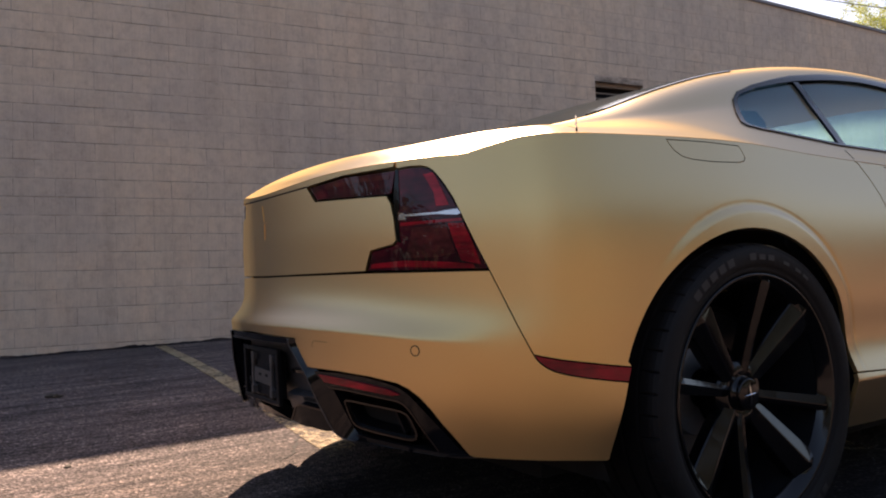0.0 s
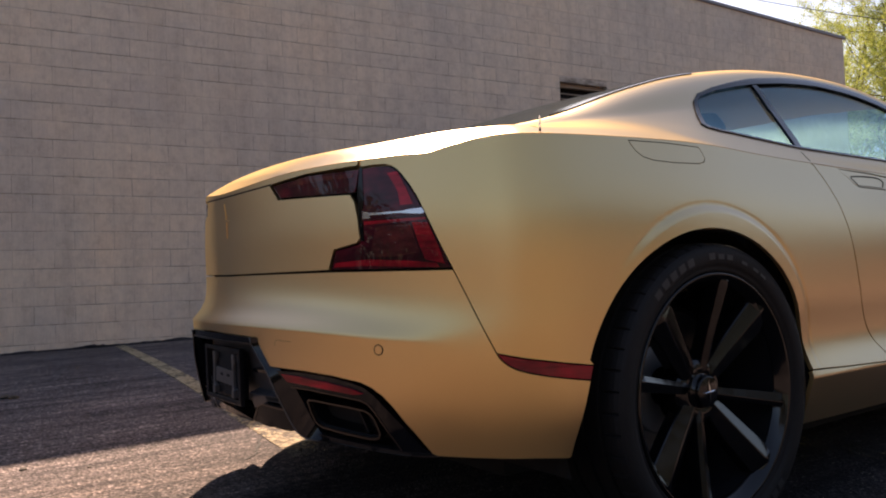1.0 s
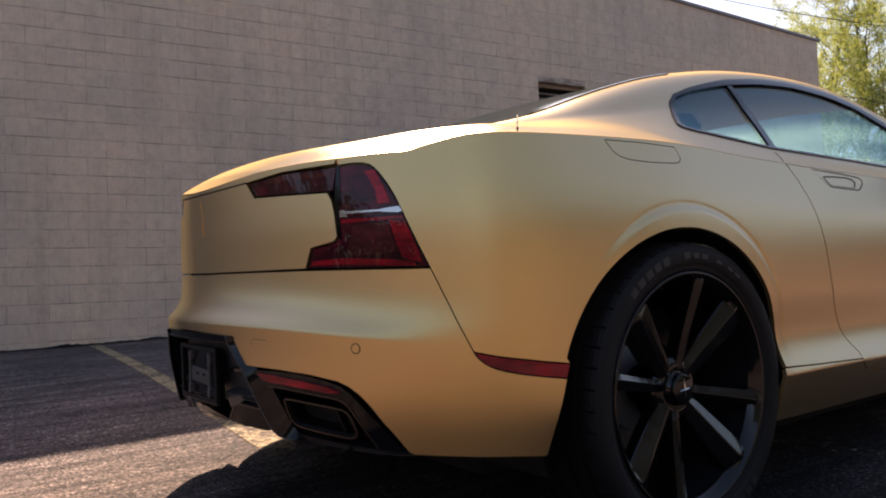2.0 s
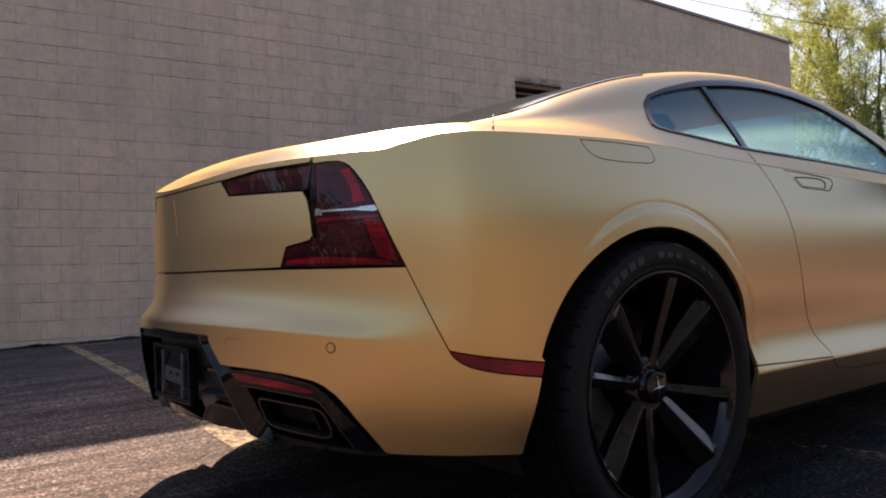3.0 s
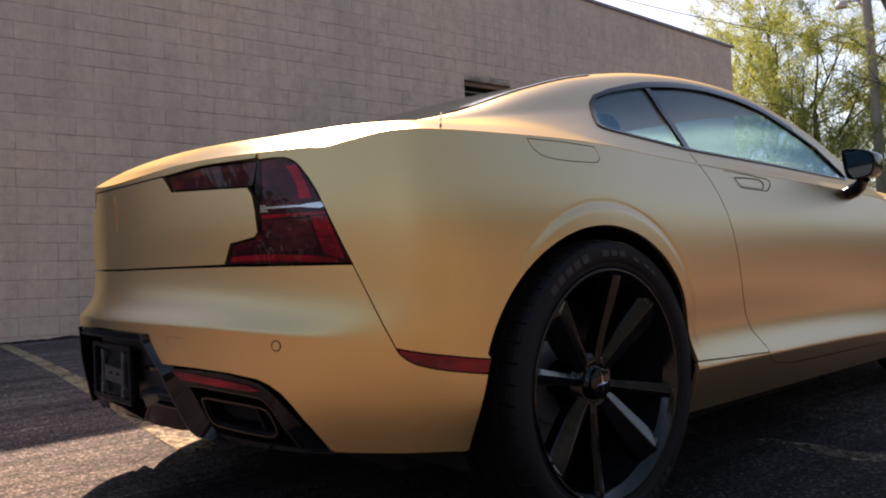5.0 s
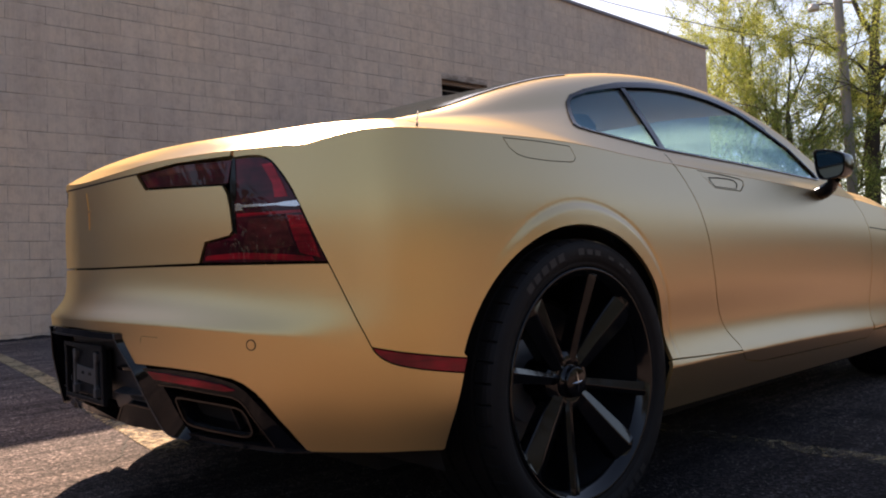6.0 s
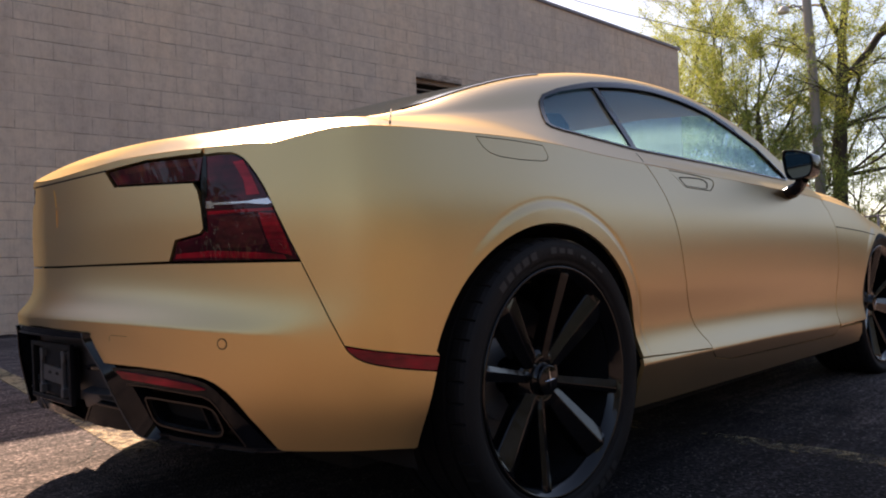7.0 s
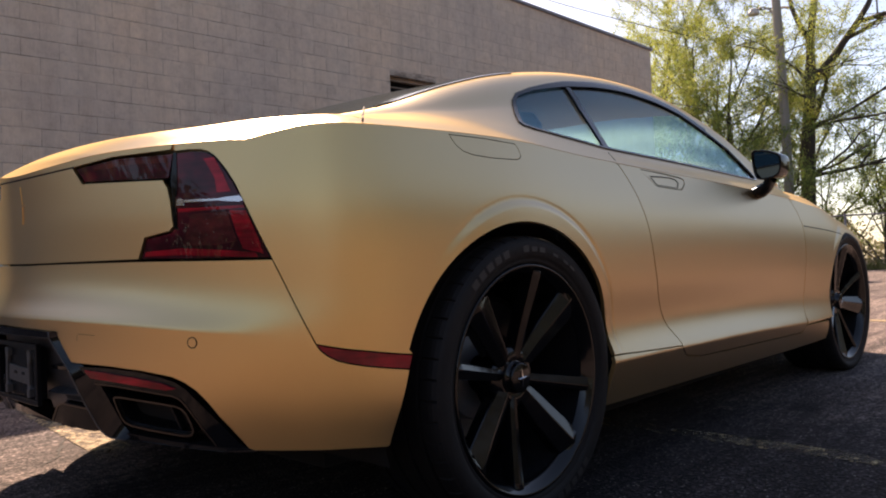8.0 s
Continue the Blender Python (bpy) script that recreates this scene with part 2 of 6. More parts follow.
def worn_line_paint(name, wear):
    m = node_material(name, (0.5, 0.36, 0.12), 0.85)
    n, l, b = nodes_of(m)
    t = noise_tex(m, 26, 6, 0.7)
    big = noise_tex(m, 3.0, 3)
    both_worn = mix(m, 0.35, t.outputs["Color"], big.outputs["Color"])
    f = ramp(m, both_worn, [(wear, (0, 0, 0)), (wear + 0.13, (1, 1, 1))])
    c = mix(m, big.outputs["Fac"], (0.26, 0.20, 0.115), (0.42, 0.32, 0.18))
    l.new(c, b.inputs["Base Color"])
    l.new(f.outputs["Color"], b.inputs["Alpha"])
    g = noise_tex(m, 220, 3)
    bump(m, g.outputs["Fac"], 0.5, 0.004)
    return m


def glass(name, tint, gloss=1.0, power=4.0, rough=0.02, most=0.28, cast=(0.55, 0.88, 1.0)):
    """A thin tinted pane: see-through, with a mirror gloss that grows at a slant."""
    m = bpy.data.materials.new(name)
    m.use_nodes = True
    n, l = m.node_tree.nodes, m.node_tree.links
    n.clear()
    out = n.new("ShaderNodeOutputMaterial")
    tr = n.new("ShaderNodeBsdfTransparent")
    tr.inputs["Color"].default_value = (*tint, 1)
    gl = n.new("ShaderNodeBsdfGlossy")
    gl.distribution = "BECKMANN"
    gl.inputs["Roughness"].default_value = rough
    gl.inputs["Color"].default_value = (*cast, 1)
    fr = n.new("ShaderNodeLayerWeight")
    mx = n.new("ShaderNodeMixShader")
    pw = n.new("ShaderNodeMath")
    pw.operation = "POWER"
    pw.inputs[1].default_value = power
    l.new(fr.outputs["Facing"], pw.inputs[0])
    sc = n.new("ShaderNodeMath")
    sc.operation = "MULTIPLY_ADD"
    sc.inputs[1].default_value = most
    sc.inputs[2].default_value = 0.05 * gloss
    l.new(pw.outputs[0], sc.inputs[0])
    l.new(sc.outputs[0], mx.inputs[0])
    l.new(tr.outputs[0], mx.inputs[1])
    l.new(gl.outputs[0], mx.inputs[2])
    l.new(mx.outputs[0], out.inputs["Surface"])
    return m


def lens_red(name, low, mid, high, ribs):
    """Red lamp glass over a moulded reflector: dark patches, lit patches and fine ribs under a clear gloss."""
    m = node_material(name, mid, 0.35, 0.0, 0.6)
    n, l, b = nodes_of(m)
    b.inputs["Specular IOR Level"].default_value = 0.1
    b.inputs["Coat Roughness"].default_value = 0.015
    t = noise_tex(m, 1.0, 3, 0.5, (9, 9, 14))
    c = ramp(m, t.outputs["Fac"], [(0.34, low), (0.52, mid), (0.70, high)])
    f = noise_tex(m, 1.0, 2, 0.5, ribs)
    q = ramp(m, f.outputs["Fac"], [(0.40, (0.45, 0.45, 0.45)), (0.60, (1.25, 1.25, 1.25))])
    l.new(mix(m, 0.45, c.outputs["Color"], q.outputs["Color"], "MULTIPLY"), b.inputs["Base Color"])
    return m


def leaf_material(name, a, b_):
    m = bpy.data.materials.new(name)
    m.use_nodes = True
    n, l = m.node_tree.nodes, m.node_tree.links
    b = n["Principled BSDF"]
    b.inputs["Roughness"].default_value = 0.6
    geo = n.new("ShaderNodeNewGeometry")
    c = mix(m, geo.outputs["Random Per Island"], a, b_)
    l.new(c, b.inputs["Base Color"])
    tl = n.new("ShaderNodeBsdfTranslucent")
    l.new(c, tl.inputs["Color"])
    mx = n.new("ShaderNodeMixShader")
    mx.inputs[0].default_value = 0.5
    l.new(b.outputs[0], mx.inputs[1])
    l.new(tl.outputs[0], mx.inputs[2])
    l.new(mx.outputs[0], n["Material Output"].inputs["Surface"])
    return m


def rough_material(name, a, b_, scale, rough=0.8, metal=0.0, stretch=None, relief=0.3):
    m = node_material(name, a, rough, metal)
    n, l, b = nodes_of(m)
    t = noise_tex(m, scale, 6, 0.6, stretch)
    l.new(mix(m, t.outputs["Fac"], a, b_), b.inputs["Base Color"])
    bump(m, t.outputs["Fac"], relief, 0.01)
    return m


GOLD = gold_paint()
ASPHALT = asphalt()
BLOCK = wall_paint("painted_block", (0.645, 0.554, 0.444))
MORTAR = mortar_joint((0.600, 0.510, 0.415))
LINE = worn_line_paint("worn_yellow_line", 0.39)
LINE_WORN = worn_line_paint("patchy_yellow_line", 0.455)
LINE_FAINT = worn_line_paint("faint_yellow_line", 0.49)
BLACK_GLOSS = node_material("gloss_black", (0.004, 0.0044, 0.006), 0.06, 0.0, 0.0)
BLACK_GLOSS.node_tree.nodes["Principled BSDF"].inputs["Specular IOR Level"].default_value = 0.36
BLACK_SATIN = rough_material("satin_black", (0.007, 0.0075, 0.009), (0.011, 0.012, 0.014), 40, 0.26, 0, None, 0.05)
DARK = node_material("dark_cavity", (0.004, 0.004, 0.004), 0.9)
RUBBER = rough_material("tyre_rubber", (0.004, 0.004, 0.0045), (0.008, 0.008, 0.009), 60, 0.7, 0, None, 0.1)
for dull, gloss in ((RUBBER, 0.32), (BLACK_SATIN, 0.16)):
    dull.node_tree.nodes["Principled BSDF"].inputs["Specular IOR Level"].default_value = gloss
RUBBER_PALE = node_material("tyre_lettering", (0.017, 0.017, 0.019), 0.55)
GLASS = glass("tinted_side_glass", (0.55, 0.675, 0.82), 2.2, 5.0, cast=(0.42, 0.80, 1.0))
WHEEL_BLACK = node_material("wheel_black", (0.004, 0.004, 0.0045), 0.09, 0.0, 0.0)
WHEEL_BLACK.node_tree.nodes["Principled BSDF"].inputs["Specular IOR Level"].default_value = 0.45
GLASS_REAR = glass("tinted_rear_glass", (0.30, 0.34, 0.33), 2.0, 1.4, 0.14, 0.85, (0.80, 0.86, 0.84))
LENS = lens_red("red_lamp_lens", (0.16, 0.003, 0.010), (0.34, 0.006, 0.016), (0.55, 0.010, 0.028), (3, 3, 130))
LENS_DARK = lens_red("smoked_red_lens", (0.016, 0.001, 0.004), (0.05, 0.002, 0.009), (0.13, 0.004, 0.014), (3, 3, 60))
LENS_BROWN = lens_red("brown_red_lens", (0.05, 0.008, 0.010), (0.09, 0.014, 0.015), (0.15, 0.018, 0.018), (40, 40, 90))
CLEAR_BAR = node_material("pale_reflector", (0.62, 0.60, 0.61), 0.14, 0.85)
CHROME = node_material("bright_metal", (0.75, 0.74, 0.73), 0.15, 1.0)
TITANIUM = node_material("dark_metal_edge", (0.095, 0.088, 0.085), 0.30, 1.0)
STEEL = rough_material("brake_steel", (0.28, 0.285, 0.30), (0.36, 0.36, 0.37), 25, 0.45, 0.4, None, 0.05)
CALIPER = node_material("gold_caliper", (0.50, 0.33, 0.08), 0.4, 0.6)
LEATHER = rough_material("dark_leather", (0.02, 0.02, 0.022), (0.03, 0.03, 0.032), 80, 0.6)
LAMP_GREY = node_material("lamp_grey", (0.45, 0.45, 0.44), 0.5)
HEADLINER = rough_material("grey_headliner", (0.24, 0.25, 0.26), (0.30, 0.31, 0.32), 60, 0.9)
COPING = node_material("coping_metal", (0.20, 0.19, 0.20), 0.5, 0.3)
BARK = rough_material("bark", (0.032, 0.026, 0.022), (0.075, 0.061, 0.051), 9, 0.9, 0, (1, 1, 0.25), 0.8)
POLE = rough_material("weathered_pole", (0.19, 0.19, 0.175), (0.28, 0.275, 0.25), 6, 0.85, 0, (4, 4, 0.3), 0.4)
LEAF_Y = leaf_material("spring_leaves", (0.40, 0.42, 0.10), (0.23, 0.31, 0.07))
LEAF_G = leaf_material("green_leaves", (0.11, 0.19, 0.045), (0.25, 0.31, 0.085))
LEAF_FAR = leaf_material("far_leaves", (0.075, 0.07, 0.036), (0.15, 0.14, 0.07))
GRASS = leaf_material("grass_blades", (0.07, 0.10, 0.025), (0.16, 0.15, 0.06))
WIRE = node_material("dark_wire", (0.02, 0.02, 0.02), 0.6)
RUST = rough_material("brown_slat_paint", (0.26, 0.20, 0.15), (0.34, 0.27, 0.20), 12, 0.7)


# ---- car body surfaces ----
def spline(keys, n=16):
    """Catmull-Rom curve through rows of keys, as a dense array."""
    P = np.array(keys, float)
    Q = np.vstack([2 * P[0] - P[1], P, 2 * P[-1] - P[-2]])
    t = (np.arange(n) / n)[:, None]
    out = []
    for i in range(len(P) - 1):
        a, b, c, d = Q[i:i + 4]
        out.append(0.5 * (2 * b + (c - a) * t + (2 * a - 5 * b + 4 * c - d) * t ** 2 + (3 * b - a - 3 * c + d) * t ** 3))
    return np.vstack(out + [P[-1:]])


def along(keys, s):
    """Smooth value at s of a curve given as (s, value...) keys."""
    c = spline(keys)
    s = np.asarray(s, float)
    return np.stack([np.interp(s, c[:, 0], c[:, k]) for k in range(1, c.shape[1])], -1)


# plan outline of the body at its widest, from the middle of the tail round the corner to the nose
PLAN = [(0, -.880), (.35, -.823), (.65, -.72), (.83, -.61), (.91, -.5), (.94, -.35), (.955, -.15), (.96, .05), (.955, .35), (.945, .75),
        (.94, 1.3), (.94, 1.9), (.925, 2.4), (.91, 2.75), (.87, 3.15), (.70, 3.5), (.35, 3.64), (0, 3.68)]
# character lines of the flank, bottom to top: (station, how far out of the plan outline, height)
LINES = [
    [(0, .0, .315), (1, .002, .298), (2, -.004, .282), (3, -.016, .278), (4, -.022, .272), (6, -.03, .24), (8, -.025, .222), (10, -.025, .208), (12, -.03, .195), (14, -.03, .2), (17, -.03, .22)],
    [(0, .035, .44), (1, .029, .43), (2, .017, .41), (3, .000, .39), (4, -.005, .38), (6, .002, .35), (8, .011, .348), (10, .012, .332), (12, .008, .30), (14, .0, .33), (17, 0, .35)],
    [(0, .045, .565), (1, .038, .556), (2, .022, .535), (3, .006, .52), (4, .0, .50), (6, -.005, .47), (8, -.020, .448), (10, -.024, .428), (12, -.006, .40), (14, 0, .42), (17, .02, .45)],
    [(0, -.006, .632), (1, -.008, .628), (2, -.006, .615), (3, 0, .615), (4, .0, .61), (6, .0, .60), (8, -.002, .60), (10, -.004, .58), (12, 0, .56), (14, 0, .55), (17, .02, .52)],
    [(0, -.01, .80), (1, -.012, .80), (2, -.012, .79), (3, -.007, .79), (4, -.007, .79), (6, -.008, .79), (8, -.010, .77), (10, -.006, .74), (12, -.01, .70), (14, -.02, .66), (17, 0, .60)],
    [(0, -.004, .914), (1, -.016, .938), (2, -.031, .942), (2.3, -.034, .940), (2.6, -.037, .951), (3, -.04, .963), (3.5, -.045, .967), (4, -.05, .967), (5, -.055, .967), (6, -.06, .967), (7, -.064, .963), (8, -.066, .944), (9, -.06, .924), (10, -.052, .897), (12, -.05, .82), (14, -.08, .73), (17, -.08, .66)],
]
LINES = [[(-c[1][0], *c[1][1:])] + c for c in LINES]
plan_xy = spline([(-PLAN[1][0], PLAN[1][1])] + PLAN, 40)[40:]
for _ in range(2):
    round_ = np.vstack([plan_xy[12:0:-1] * [-1, 1], plan_xy, plan_xy[-2:-14:-1] * [-1, 1]])
    plan_xy = np.stack([np.convolve(round_[:, k], np.ones(25) / 25, "valid") for k in (0, 1)], 1)
plan_u = np.linspace(0, len(PLAN) - 1, len(plan_xy))
plan_t = np.gradient(plan_xy, axis=0)
plan_n = np.stack([plan_t[:, 1], -plan_t[:, 0]], 1) / np.linalg.norm(plan_t, axis=1)[:, None]
plan_s = np.concatenate([[0], np.cumsum(np.linalg.norm(np.diff(plan_xy, axis=0), axis=1))])


def smooth(a, b, x):
    t = np.clip((x - a) / (b - a), 0, 1)
    return t * t * (3 - 2 * t)


ARCH_R, ARCH_F = (-.034, .36, .404, .389), (2.765, .345, .385, .35)


def flank(s, v):
    """Points of the right flank: s metres along the plan outline from the middle of the tail, v from 0 (bottom) to 1 (shoulder)."""
    s, v = np.broadcast_arrays(np.asarray(s, float), np.asarray(v, float))
    u = np.interp(s, plan_s, plan_u)
    px = np.stack([np.interp(s, plan_s, plan_xy[:, k]) for k in (0, 1)], -1)
    nx = np.stack([np.interp(s, plan_s, plan_n[:, k]) for k in (0, 1)], -1)
    nx /= np.linalg.norm(nx, axis=-1, keepdims=True)
    rows = np.stack([along(line, u) for line in LINES], 0)
    k = v * (len(LINES) - 1)
    i = np.clip(k.astype(int), 0, len(LINES) - 2)
    t = (k - i)[..., None]
    pick = lambda j: np.take_along_axis(rows, np.clip(j, 0, len(LINES) - 1)[None, ..., None].repeat(2, -1), 0)[0]
    a, b, c, d = pick(i - 1), pick(i), pick(i + 1), pick(i + 2)
    a = np.where((i == 0)[..., None], 2 * b - c, a)
    d = np.where((i == len(LINES) - 2)[..., None], 2 * c - b, d)
    m = 0.5 * (2 * b + (c - a) * t + (2 * a - 5 * b + 4 * c - d) * t ** 2 + (3 * b - a - 3 * c + d) * t ** 3)
    # sharp fold along the bumper line at the tail and along the sill
    for row, hard in ((2, smooth(2.75, 2.0, u)), (1, smooth(7.6, 8.2, u) * smooth(12.6, 12.0, u))):
        a2 = np.where((i == row)[..., None], 1.6 * b - .6 * c, a)
        d2 = np.where((i == row - 1)[..., None], 1.6 * c - .6 * b, d)
        m2 = 0.5 * (2 * b + (c - a2) * t + (2 * a2 - 5 * b + 4 * c - d2) * t ** 2 + (3 * b - a2 - 3 * c + d2) * t ** 3)
        m = m + (m2 - m) * (hard * ((i == row) | (i == row - 1)))[..., None]
    out, z = m[..., 0], m[..., 1]
    for cy, cz, ry, rz in ((-.015, .36, .44, .455), (2.765, .345, .43, .40)):
        q = np.hypot((px[..., 1] - cy) / ry, (z - cz) / rz)
        keen = smooth(cy - .36, cy - .12, px[..., 1])
        out = out + keen * (.0075 * smooth(.985, .935, q) - .0022 * np.exp(-((q - .985) / .014) ** 2)) * smooth(.6, .8, nx[..., 0]) * smooth(.32, .52, z)
    return np.stack([px[..., 0] + nx[..., 0] * out, px[..., 1] + nx[..., 1] * out, z], -1)


def deck(x, y):
    """Height of the boot lid and the rear deck."""
    return along([(-.95, .86), (-.885, .905), (-.84, .936), (-.80, .962), (-.72, .999), (-.6, 1.035), (-.5, 1.046), (-.35, 1.052), (-.2, 1.056), (0, 1.06)], y)[..., 0] - .098 * np.asarray(x) ** 2


# lines of the cabin along the car, outside to middle: (y, x, z)
CABIN = [
    [(y, x, z) for x, y, z in flank(np.array([1.065, 1.175, 1.376, 1.576, 1.876, 2.276, 2.826, 3.426, 3.926]), 1.0)],
    [(-.45, .80, .995), (-.2, .815, 1.003), (0, .825, 1.004), (.2, .83, 1.008), (.65, .822, .988), (1.1, .815, .968), (1.75, .80, .94), (2.1, .79, .91), (2.3, .78, .885)],
    [(-.45, .70, 1.006), (-.2, .71, 1.038), (.0, .725, 1.06), (.3, .73, 1.10), (.65, .725, 1.115), (1.1, .72, 1.105), (1.75, .74, 1.03), (2.1, .765, .94), (2.3, .77, .895)],
    [(-.45, .64, 1.010), (-.26, .63, 1.05), (-.13, .625, 1.085), (.1, .62, 1.16), (.36, .612, 1.225), (.7, .605, 1.274), (1.05, .60, 1.292), (1.4, .61, 1.268), (1.75, .655, 1.168), (2.0, .70, 1.04), (2.3, .76, .905)],
    [(-.45, .35, 1.025), (-.26, .35, 1.066), (-.13, .35, 1.105), (.1, .35, 1.180), (.36, .35, 1.250), (.7, .35, 1.314), (1.05, .35, 1.338), (1.4, .35, 1.325), (1.75, .36, 1.255), (2.0, .37, 1.145), (2.3, .40, .99)],
    [(-.45, 0, 1.03), (-.26, 0, 1.07), (-.13, 0, 1.112), (.1, 0, 1.188), (.36, 0, 1.258), (.7, 0, 1.322), (1.05, 0, 1.348), (1.4, 0, 1.34), (1.75, 0, 1.275), (2.0, 0, 1.18), (2.3, 0, 1.04)],
]


def cabin(y, v):
    """Points of the cabin's right half: y along the car, v from 0 (shoulder) to 1 (middle of the roof)."""
    y, v = np.broadcast_arrays(np.asarray(y, float), np.asarray(v, float))
    rows = np.stack([along(line, y) for line in CABIN], 0)
    n = len(CABIN)
    k = v * (n - 1)
    i = np.clip(k.astype(int), 0, n - 2)
    t = (k - i)[..., None]
    pick = lambda j: np.take_along_axis(rows, np.clip(j, 0, n - 1)[None, ..., None].repeat(2, -1), 0)[0]
    a, b, c, d = pick(i - 1), pick(i), pick(i + 1), pick(i + 2)
    a = np.where((i == 0)[..., None], 2 * b - c, a)
    d = np.where((i == n - 2)[..., None], b * [-1, 1], d)
    m = 0.5 * (2 * b + (c - a) * t + (2 * a - 5 * b + 4 * c - d) * t ** 2 + (3 * b - a - 3 * c + d) * t ** 3)
    return np.stack([m[..., 0], y, m[..., 1]], -1)


# ---- ground ----
NX, NY = (LEVEL.to_3x3() @ Vector((0, 0, 1))).xy
SLOPE_X, SLOPE_Y = -NX, -NY


def soft_clip(v, lo, hi):
    v = np.asarray(v, float)
    return np.where(v > hi, hi + 4 * np.tanh((v - hi) / 4), np.where(v < lo, lo + 4 * np.tanh((v - lo) / 4), v))


def ground_z(x, y):
    fall = np.clip((-3.2 - np.asarray(x, float)) / 4.2, 0, 1)
    return SLOPE_X * soft_clip(x, -9, 8) + SLOPE_Y * soft_clip(y, -8, 7) - .065 * fall ** 1.5


def ground():
    ax = np.concatenate([[-900, -400, -150, -60, -30], np.arange(-16, 12.1, 0.5), [16, 24, 40, 80, 150, 400, 900]])
    ay = np.concatenate([[-900, -400, -150, -60, -30, -20], np.arange(-12, 20.1, 0.5), [24, 30, 40, 60, 100, 150, 400, 900]])
    X, Y = np.meshgrid(ax, ay, indexing="ij")
    Z = ground_z(X, Y)
    n = len(ay)
    fs = [(i * n + j, (i + 1) * n + j, (i + 1) * n + j + 1, i * n + j + 1) for i in range(len(ax) - 1) for j in range(n - 1)]
    solid("ground", mesh_of(np.stack([X, Y, Z], -1).reshape(-1, 3), fs), ASPHALT, "worn grey asphalt of a parking lot with pale grit and painted car shade", "ground", kind="structure")


ground()


def line_mark(name, a, b, width, label, paint):
    """A painted line on the lot, a thin worn film."""
    a, b = Vector(a), Vector(b)
    d = (b - a).normalized()
    side = Vector((-d.y, d.x)) * width / 2
    k = 40
    vs, fs = [], []
    for i in range(k + 1):
        p = a.lerp(b, i / k)
        wob = 0.006 * noise.noise((p.x * 6, p.y * 6, 0))
        for s, h in ((-1, 0), (-1, .004), (1, .004), (1, 0)):
            q = p + side * s * (1 + wob * 8)
            vs.append((q.x, q.y, float(ground_z(q.x, q.y)) + h))
    for i in range(k):
        for j in range(3):
            fs.append((i * 4 + j, i * 4 + j + 1, i * 4 + j + 5, i * 4 + j + 4))
    return solid(name, mesh_of(vs, fs, False), paint, label, "road marking", kind="structure")


line_mark("line_marking", (-7.25, .45), (-2.1, -.173), .105, "worn yellow parking bay line on the asphalt", LINE)
line_mark("line_marking", (-2.095, -.173), (-.60, -.353), .14, "patchy worn end of a yellow bay line in the sun", LINE_WORN)
line_mark("line_marking", (.35, 1.03), (3.6, .98), .10, "almost worn away yellow bay line beside the car", LINE_FAINT)
line_mark("line_marking", (-3.2, 5.4), (6.0, 4.95), .11, "worn yellow parking bay line in the sun", LINE)

CRACK_FILL = node_material("crack_shadow", (0.02, 0.018, 0.017), 0.95)


def crack(points, width, seed):
    """An open crack in the asphalt, a ragged dark groove."""
    rnd = random.Random(seed)
    pts = []
    for (x0, y0), (x1, y1) in zip(points, points[1:]):
        for k in range(8):
            t = k / 8
            pts.append((x0 + (x1 - x0) * t + rnd.uniform(-.006, .006), y0 + (y1 - y0) * t + rnd.uniform(-.006, .006)))
    vs, fs = [], []
    for i, (x, y) in enumerate(pts):
        w = width * rnd.uniform(.4, 1.2) * min(1, (i + 1) / 4, (len(pts) - i) / 4)
        z = float(ground_z(x, y)) + .0025
        vs += [(x - w * .3, y - w * .5, z), (x + w * .3, y + w * .5, z)]
        if i:
            fs.append((2 * i - 2, 2 * i - 1, 2 * i + 1, 2 * i))
    solid("crack", mesh_of(vs, fs, False), CRACK_FILL, "thin branching crack in the sunlit asphalt", "crack", kind="structure")


crack([(-1.17, -.28), (-1.02, -.40), (-.93, -.44), (-.80, -.50), (-.70, -.60)], .011, 3)
crack([(-.93, -.44), (-.98, -.52), (-.90, -.62)], .006, 5)


def litter():
    bark = rough_material("dead_leaf", (0.05, 0.04, 0.03), (0.09, 0.07, 0.05), 20)
    for x, y, r in ((-3.35, -1.08, .035), (-3.30, -1.05, .028), (-1.55, .3, .012), (-.72, -.36, .012), (-1.2, -1.25, .014), (-1.05, -1.05, .008)):
        bm = bmesh.new()
        bmesh.ops.create_icosphere(bm, subdivisions=2, radius=r)
        for v in bm.verts:
            v.co *= 1 + .5 * noise.noise(v.co * 60)
            v.co.z *= .5
        solid("debris", bm, bark, "small dark scrap of leaf litter on the asphalt", "debris", Matrix.Translation((x, y, float(ground_z(x, y)) + r * .25)), group="litter")


litter()

# ---- block wall of the building ----
WALL_M = Matrix.Translation((-7.353, -.002, .174)) @ Matrix.Rotation(math.atan2(-.091, .996), 4, "Z")
COURSE, BLOCK_L = .2032, .4064
WALL_Y0, WALL_Y1 = -9.0, 14.08
WIN_Y0, WIN_Y1, WIN_Z0, WIN_Z1 = 6.88, 7.83, 2.45, 3.565


def wall_top(y):
    return 5.14 + (WALL_Y1 - y) * .048


